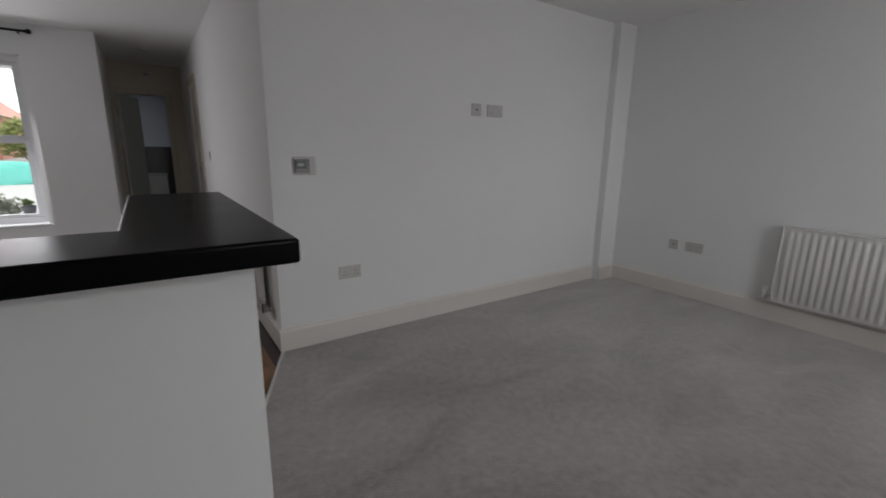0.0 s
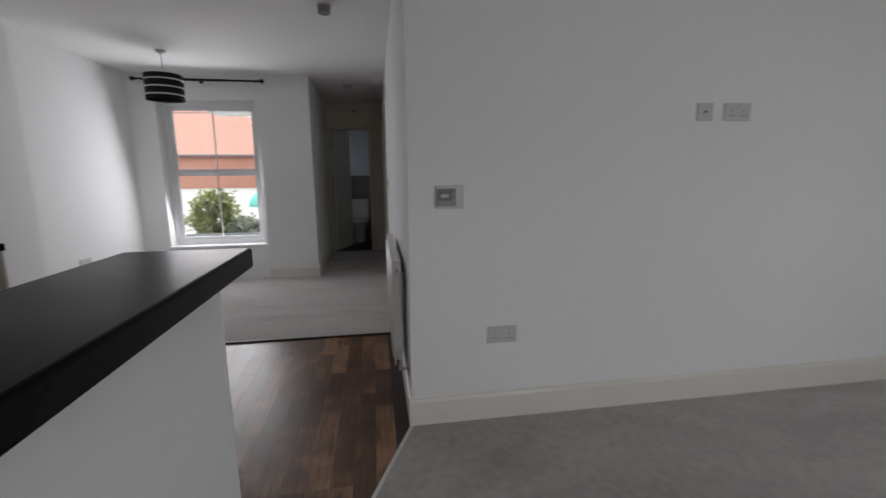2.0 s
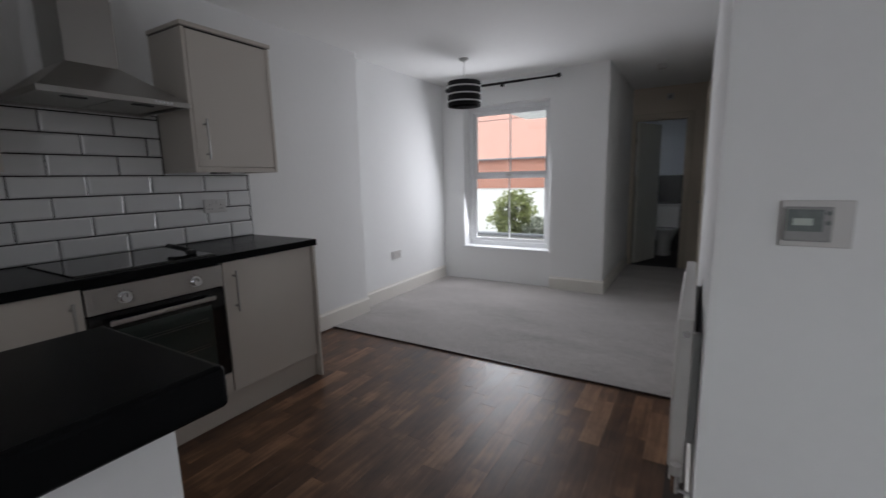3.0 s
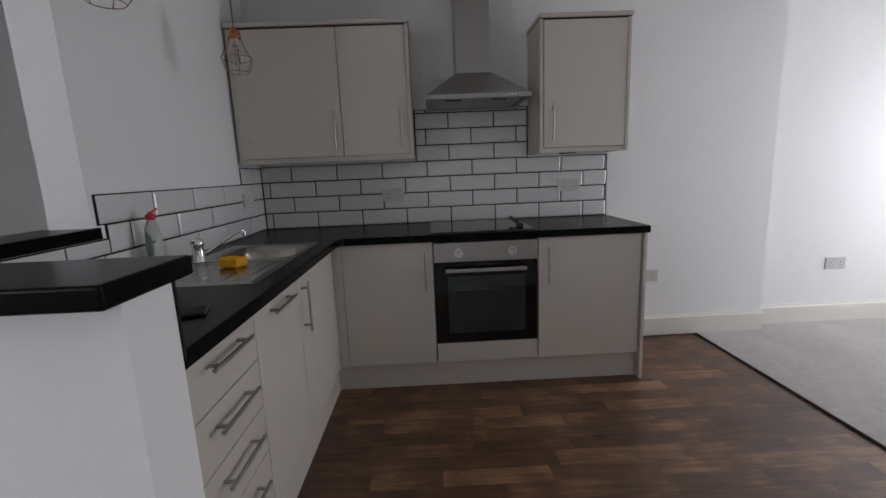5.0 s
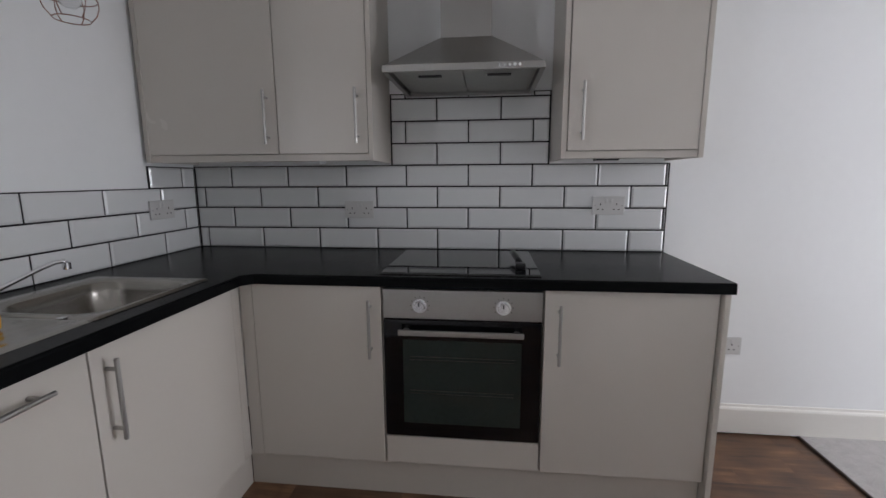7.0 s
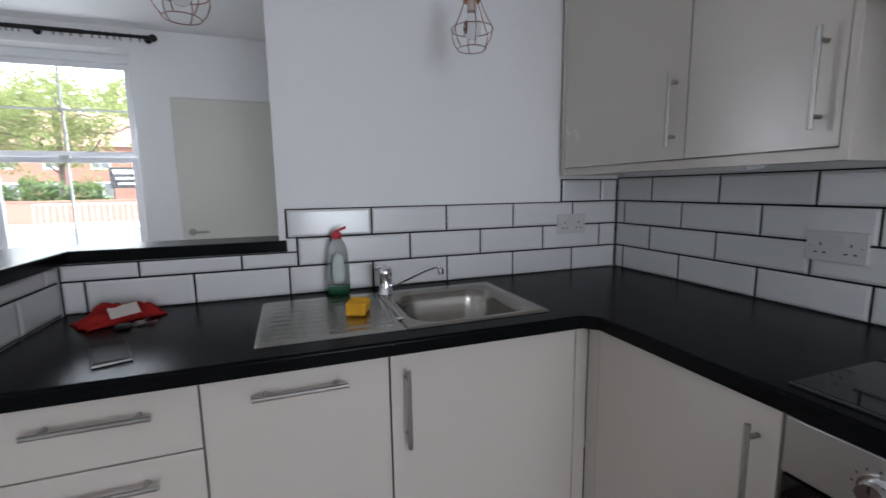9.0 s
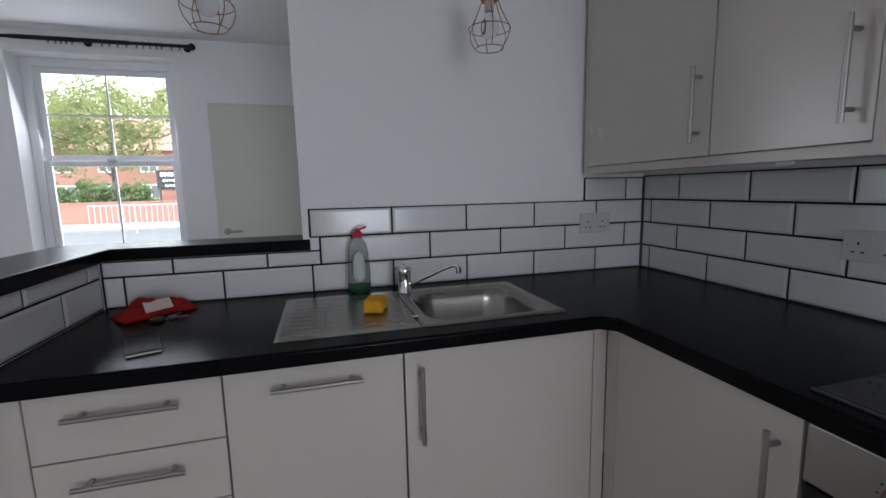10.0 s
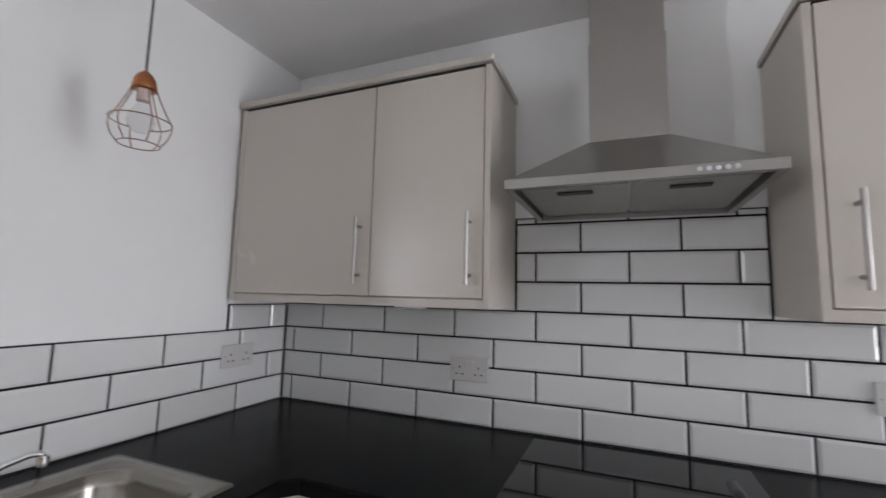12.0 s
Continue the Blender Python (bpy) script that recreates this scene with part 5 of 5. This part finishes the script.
for v in tarp.verts:
    v.co += Vector((0.1 * noise.noise(v.co * 1.7), 0.1 * noise.noise(v.co * 1.7 + Vector((4, 0, 0))), 0.16 * noise.noise(v.co * 2.1)))
    v.co.z = max(v.co.z, -0.1)
solid("covered_heap", tarp, TARP, "heap under a teal tarpaulin on the yard", "tarpaulin")
gw = thing("garden_wall", (-1.0, 8.05, -0.26), "low garden wall with dark coping", "garden wall")
part("wall", box(-3.2, 0.95, 8.0, 8.12, -0.3, 0.17), PALE_PAVING, gw)
part("coping", box(-3.25, 1.0, 7.97, 8.15, 0.17, 0.215, 0.008), SLATE, gw, "dark slate coping")
pot = thing("plant_pot", (0.62, 8.06, 0.215), "small dark round pot on the garden wall", "plant pot")
part("pot", lathe([(0.06, 0), (0.085, 0.06), (0.09, 0.12), (0.095, 0.125), (0.07, 0.128)], (0.62, 8.06, 0.2155), 20), SLATE, pot)
part("plant", leaves((0.62, 8.06, 0.38), (0.08, 0.08, 0.06), 120, 0.03, 9), LEAF, pot)
line = thing("telegraph_pole", (-16, 10.1, -0.22), "wooden telegraph pole carrying a thin cable", "telegraph pole")
part("pole", rod((-16, 10.1, -0.25), (-16, 10.1, 3.4), 0.11, 12, 0.09), BARK, line)
part("pole", rod((9, 10.1, -0.25), (9, 10.1, 3.4), 0.11, 12, 0.09), BARK, line)
part("cable", tube([(-16, 10.1, 2.80), (-8, 10.1, 2.64), (-2, 10.1, 2.60), (4, 10.1, 2.64), (9, 10.1, 2.75)], 0.008, 6), BLACK_PLASTIC, line, "thin black overhead cable")

# south side, seen through the window beside the door
bwall = thing("boundary_wall", (12, -25.1, -0.28), "long red brick boundary wall across the road", "garden wall")
part("wall", box(-30, 50, -25.3, -25.0, -0.3, 0.88), BRICK, bwall)
part("coping", box(-30, 50, -25.35, -24.95, 0.88, 0.96, 0.01), BRICK, bwall)
solid("pavement", box(-60, 60, -24.95, -20.55, -0.3, -0.16), PALE_PAVING, "pale pavement across the road", "pavement", kind="structure")
rail = thing("guard_rail", (8.2, -18.6, -0.26), "white metal pedestrian guard rail by the road", "railing")
for k in range(27):
    x = 5.2 + 0.2 * k
    heavy = k % 9 == 0
    part("post" if heavy else "baluster", rod((x, -18.6, -0.265 if heavy else -0.05), (x, -18.6, 0.97 if heavy else 0.9), 0.03 if heavy else 0.012, 8), WHITE_RAIL, rail)
for z in (-0.05, 0.9):
    part("rail", rod((5.2, -18.6, z), (10.4, -18.6, z), 0.022, 8), WHITE_RAIL, rail)
sign = thing("sign_board", (9.45, -26.0, -0.28), "black board with white lettering on posts", "sign board")
part("board", box(8.75, 10.25, -26.0, -25.95, 1.55, 2.65, 0.01), BLACK_PLASTIC, sign)
for z0, z1, a, b in ((2.30, 2.52, 8.9, 10.1), (2.02, 2.14, 8.9, 10.0), (1.74, 1.84, 9.0, 9.9)):
    for k in range(7):
        w = (b - a) / 7
        part("letter_bar", box(a + k * w, a + k * w + w * 0.7, -25.949, -25.94, z0, z1), UPVC, sign, "white lettering bar")
for x in (8.85, 10.15):
    part("post", box(x - 0.05, x + 0.05, -26.08, -26.001, -0.3, 2.65), BARK, sign)
far_house = hip_house(11, 27, -52, -43, -0.3, 5.2, 8.6, ROOF, "orange brick house behind the trees")
for wx in (13.0, 16.2, 19.4, 22.6):
    for wz in (0.9, 3.3):
        win = part("window", box(wx - 0.7, wx + 0.7, -43.05, -42.97, wz, wz + 1.35, 0.01), UPVC, far_house, "white framed window")
        for k in (-0.33, 0.33):
            part("pane", box(wx + k - 0.27, wx + k + 0.27, -42.969, -42.955, wz + 0.12, wz + 1.23), SLATE, win)
tree((14.2, -31, -0.28), 9.5, 4.6, 8500, 0.13, SPRING, 31, "spreading tree with yellow-green spring leaves")
tree((19.5, -33, -0.28), 8.5, 4.0, 5500, 0.14, SPRING, 32, "spreading tree with yellow-green spring leaves")
tree((9.0, -38, -0.28), 9.0, 3.8, 4500, 0.2, LEAF, 33, "green leafy tree behind the wall")
tree((17.0, -58, -0.28), 15.0, 7.5, 7500, 0.34, SPRING, 34, "tall pale green tree behind the house")
tree((27.5, -58, -0.28), 14.0, 7.0, 6500, 0.34, SPRING, 35, "tall pale green tree behind the house")
for k, x in enumerate((11.6, 13.6, 15.6, 17.8)):
    bush("hedge_bush", (x, -26.6, -0.28), (1.4, 0.9, 1.35 + 0.12 * (k % 2)), 1800, 0.12, LEAF, 40 + k, "dense green hedge bush behind the wall")


# ---- pieces: tiles and floor planks ----
TILE_MESHES = {}


def tile_mesh(w, h):
    """A glazed tile of that width and height with bevelled edges, standing on the plane z = 0."""
    key = (round(w, 4), round(h, 4))
    if key not in TILE_MESHES:
        b, t = min(0.008, w / 3, h / 3), 0.0078
        lo = [(-w / 2, -h / 2), (w / 2, -h / 2), (w / 2, h / 2), (-w / 2, h / 2)]
        hi = [(x - math.copysign(b, x), y - math.copysign(b, y)) for x, y in lo]
        verts = [(x, y, 0.0) for x, y in lo] + [(x, y, 0.0038) for x, y in lo] + [(x, y, t) for x, y in hi]
        faces = [(3, 2, 1, 0), (8, 9, 10, 11)]
        for i in range(4):
            j = (i + 1) % 4
            faces += [(i, j, 4 + j, 4 + i), (4 + i, 4 + j, 8 + j, 8 + i)]
        me = bpy.data.meshes.new("tile")
        me.from_pydata(verts, [], faces)
        me.materials.append(TILE)
        TILE_MESHES[key] = me
    return TILE_MESHES[key]


def splashback(name, origin, facing, rows, label):
    """Tiles on a wall. rows: (z0, z1, a0, a1, first joint); a runs along the wall from origin, and origin lies on the wall."""
    bed = bmesh.new()
    turn = Matrix.Translation(origin) @ facing
    board = tagged(new(name), label, "splashback", kind="structure")
    for z0, z1, a0, a1, first in rows:
        bm_box(bed, a0 - 0.004, a1 + 0.004, z0 - 0.0015, z1 + 0.0015, 0.0005, 0.0042)
        cuts = [a0] + [first + 0.303 * k for k in range(12) if a0 + 0.006 < first + 0.303 * k < a1 - 0.006] + [a1]
        for a, b in zip(cuts, cuts[1:]):
            w, h = b - a - 0.0069, z1 - z0 - 0.0069
            ob = new("tile", tile_mesh(w, h))
            ob.parent = board
            ob.matrix_local = turn @ pose((a + b) / 2, (z0 + z1) / 2, 0.0024 + random.uniform(0, 0.0004), random.uniform(-0.12, 0.12), random.uniform(-0.12, 0.12), 0)
    bmesh.ops.transform(bed, matrix=turn, verts=bed.verts)
    g = new("grout", mesh_of("grout", bed, GROUT))
    g.parent = board
    tagged(g, "black grout")
    return board


Z = [0.9105 + 0.1032 * k for k in range(8)]
FACE_X = Matrix(((0, 0, 1, 0), (1, 0, 0, 0), (0, 1, 0, 0), (0, 0, 0, 1)))
FACE_Y = Matrix(((-1, 0, 0, 0), (0, 0, 1, 0), (0, 1, 0, 0), (0, 0, 0, 1)))
FACE_W = Matrix(((0, 0, -1, 0), (-1, 0, 0, 0), (0, 1, 0, 0), (0, 0, 0, 1)))
hob_rows = [(Z[r], Z[r + 1], 0.010, 2.341, 0.058 if r % 2 == 0 else 0.209) for r in range(4)]
hob_rows += [(Z[r], Z[r + 1], 1.048, 1.798, 0.058 if r % 2 == 0 else 0.209) for r in range(4, 7)] + [(Z[7], Z[7] + 0.022, 1.048, 1.798, 0.209)]
splashback("tiles_hob_wall", (0, 0, 0), FACE_X, hob_rows, "white bevelled metro tiles with black grout behind the hob")
# along the sink wall, a runs towards -x
splashback("tiles_sink_wall", (0, 0, 0), FACE_Y, [
    (Z[0], Z[1], -2.128, -0.010, -2.068), (Z[1], Z[2], -1.430, -0.010, -1.313), (Z[1], 1.0670, -2.128, -1.430, -1.919),
    (Z[2], Z[3], -1.463, -0.010, -1.159), (Z[3], Z[3] + 0.098, -0.31, -0.010, -0.10)], "white bevelled metro tiles with black grout behind the sink")
splashback("tiles_bar_wall", (2.140, 0, 0), FACE_W, [(Z[0], Z[1], -0.636, -0.010, -0.533), (Z[1], 1.0670, -0.636, -0.010, -0.386)], "white bevelled metro tiles under the breakfast bar")

PLANKS = {}


def plank_mesh(w, length):
    if length not in PLANKS:
        b = 0.0004
        lo = [(-w / 2, -length / 2), (w / 2, -length / 2), (w / 2, length / 2), (-w / 2, length / 2)]
        verts = [(x, y, -0.0035) for x, y in lo] + [(x, y, -b) for x, y in lo] + [(x - math.copysign(b, x), y - math.copysign(b, y), 0.0) for x, y in lo]
        faces = [(8, 9, 10, 11)]
        for i in range(4):
            j = (i + 1) % 4
            faces += [(i, j, 4 + j, 4 + i), (4 + i, 4 + j, 8 + j, 8 + i)]
        me = bpy.data.meshes.new("plank")
        me.from_pydata(verts, [], faces)
        me.materials.append(VINYL)
        PLANKS[length] = me
    return PLANKS[length]


vinyl = tagged(new("floor_planks"), "dark brown wood-effect vinyl planks in the kitchen", "floor", kind="structure")
WIDTH, rng = 0.0945, random.Random(5)
x = 0.0
while x < 2.72:
    y = 0.53 - rng.uniform(0, 0.3) if x < 2.1 else 0.45
    while y < 3.02:
        length = rng.choice((0.3, 0.45, 0.45, 0.6))
        if y + length > 3.03:
            length = max(0.05, round(3.03 - y, 3))
        if not (x + WIDTH > 2.72):
            ob = new("plank", plank_mesh(WIDTH - 0.0002, length - 0.0002))
            ob.parent = vinyl
            ob.location = (x + WIDTH / 2, y + length / 2, 0.0)
        y += length
    x += WIDTH
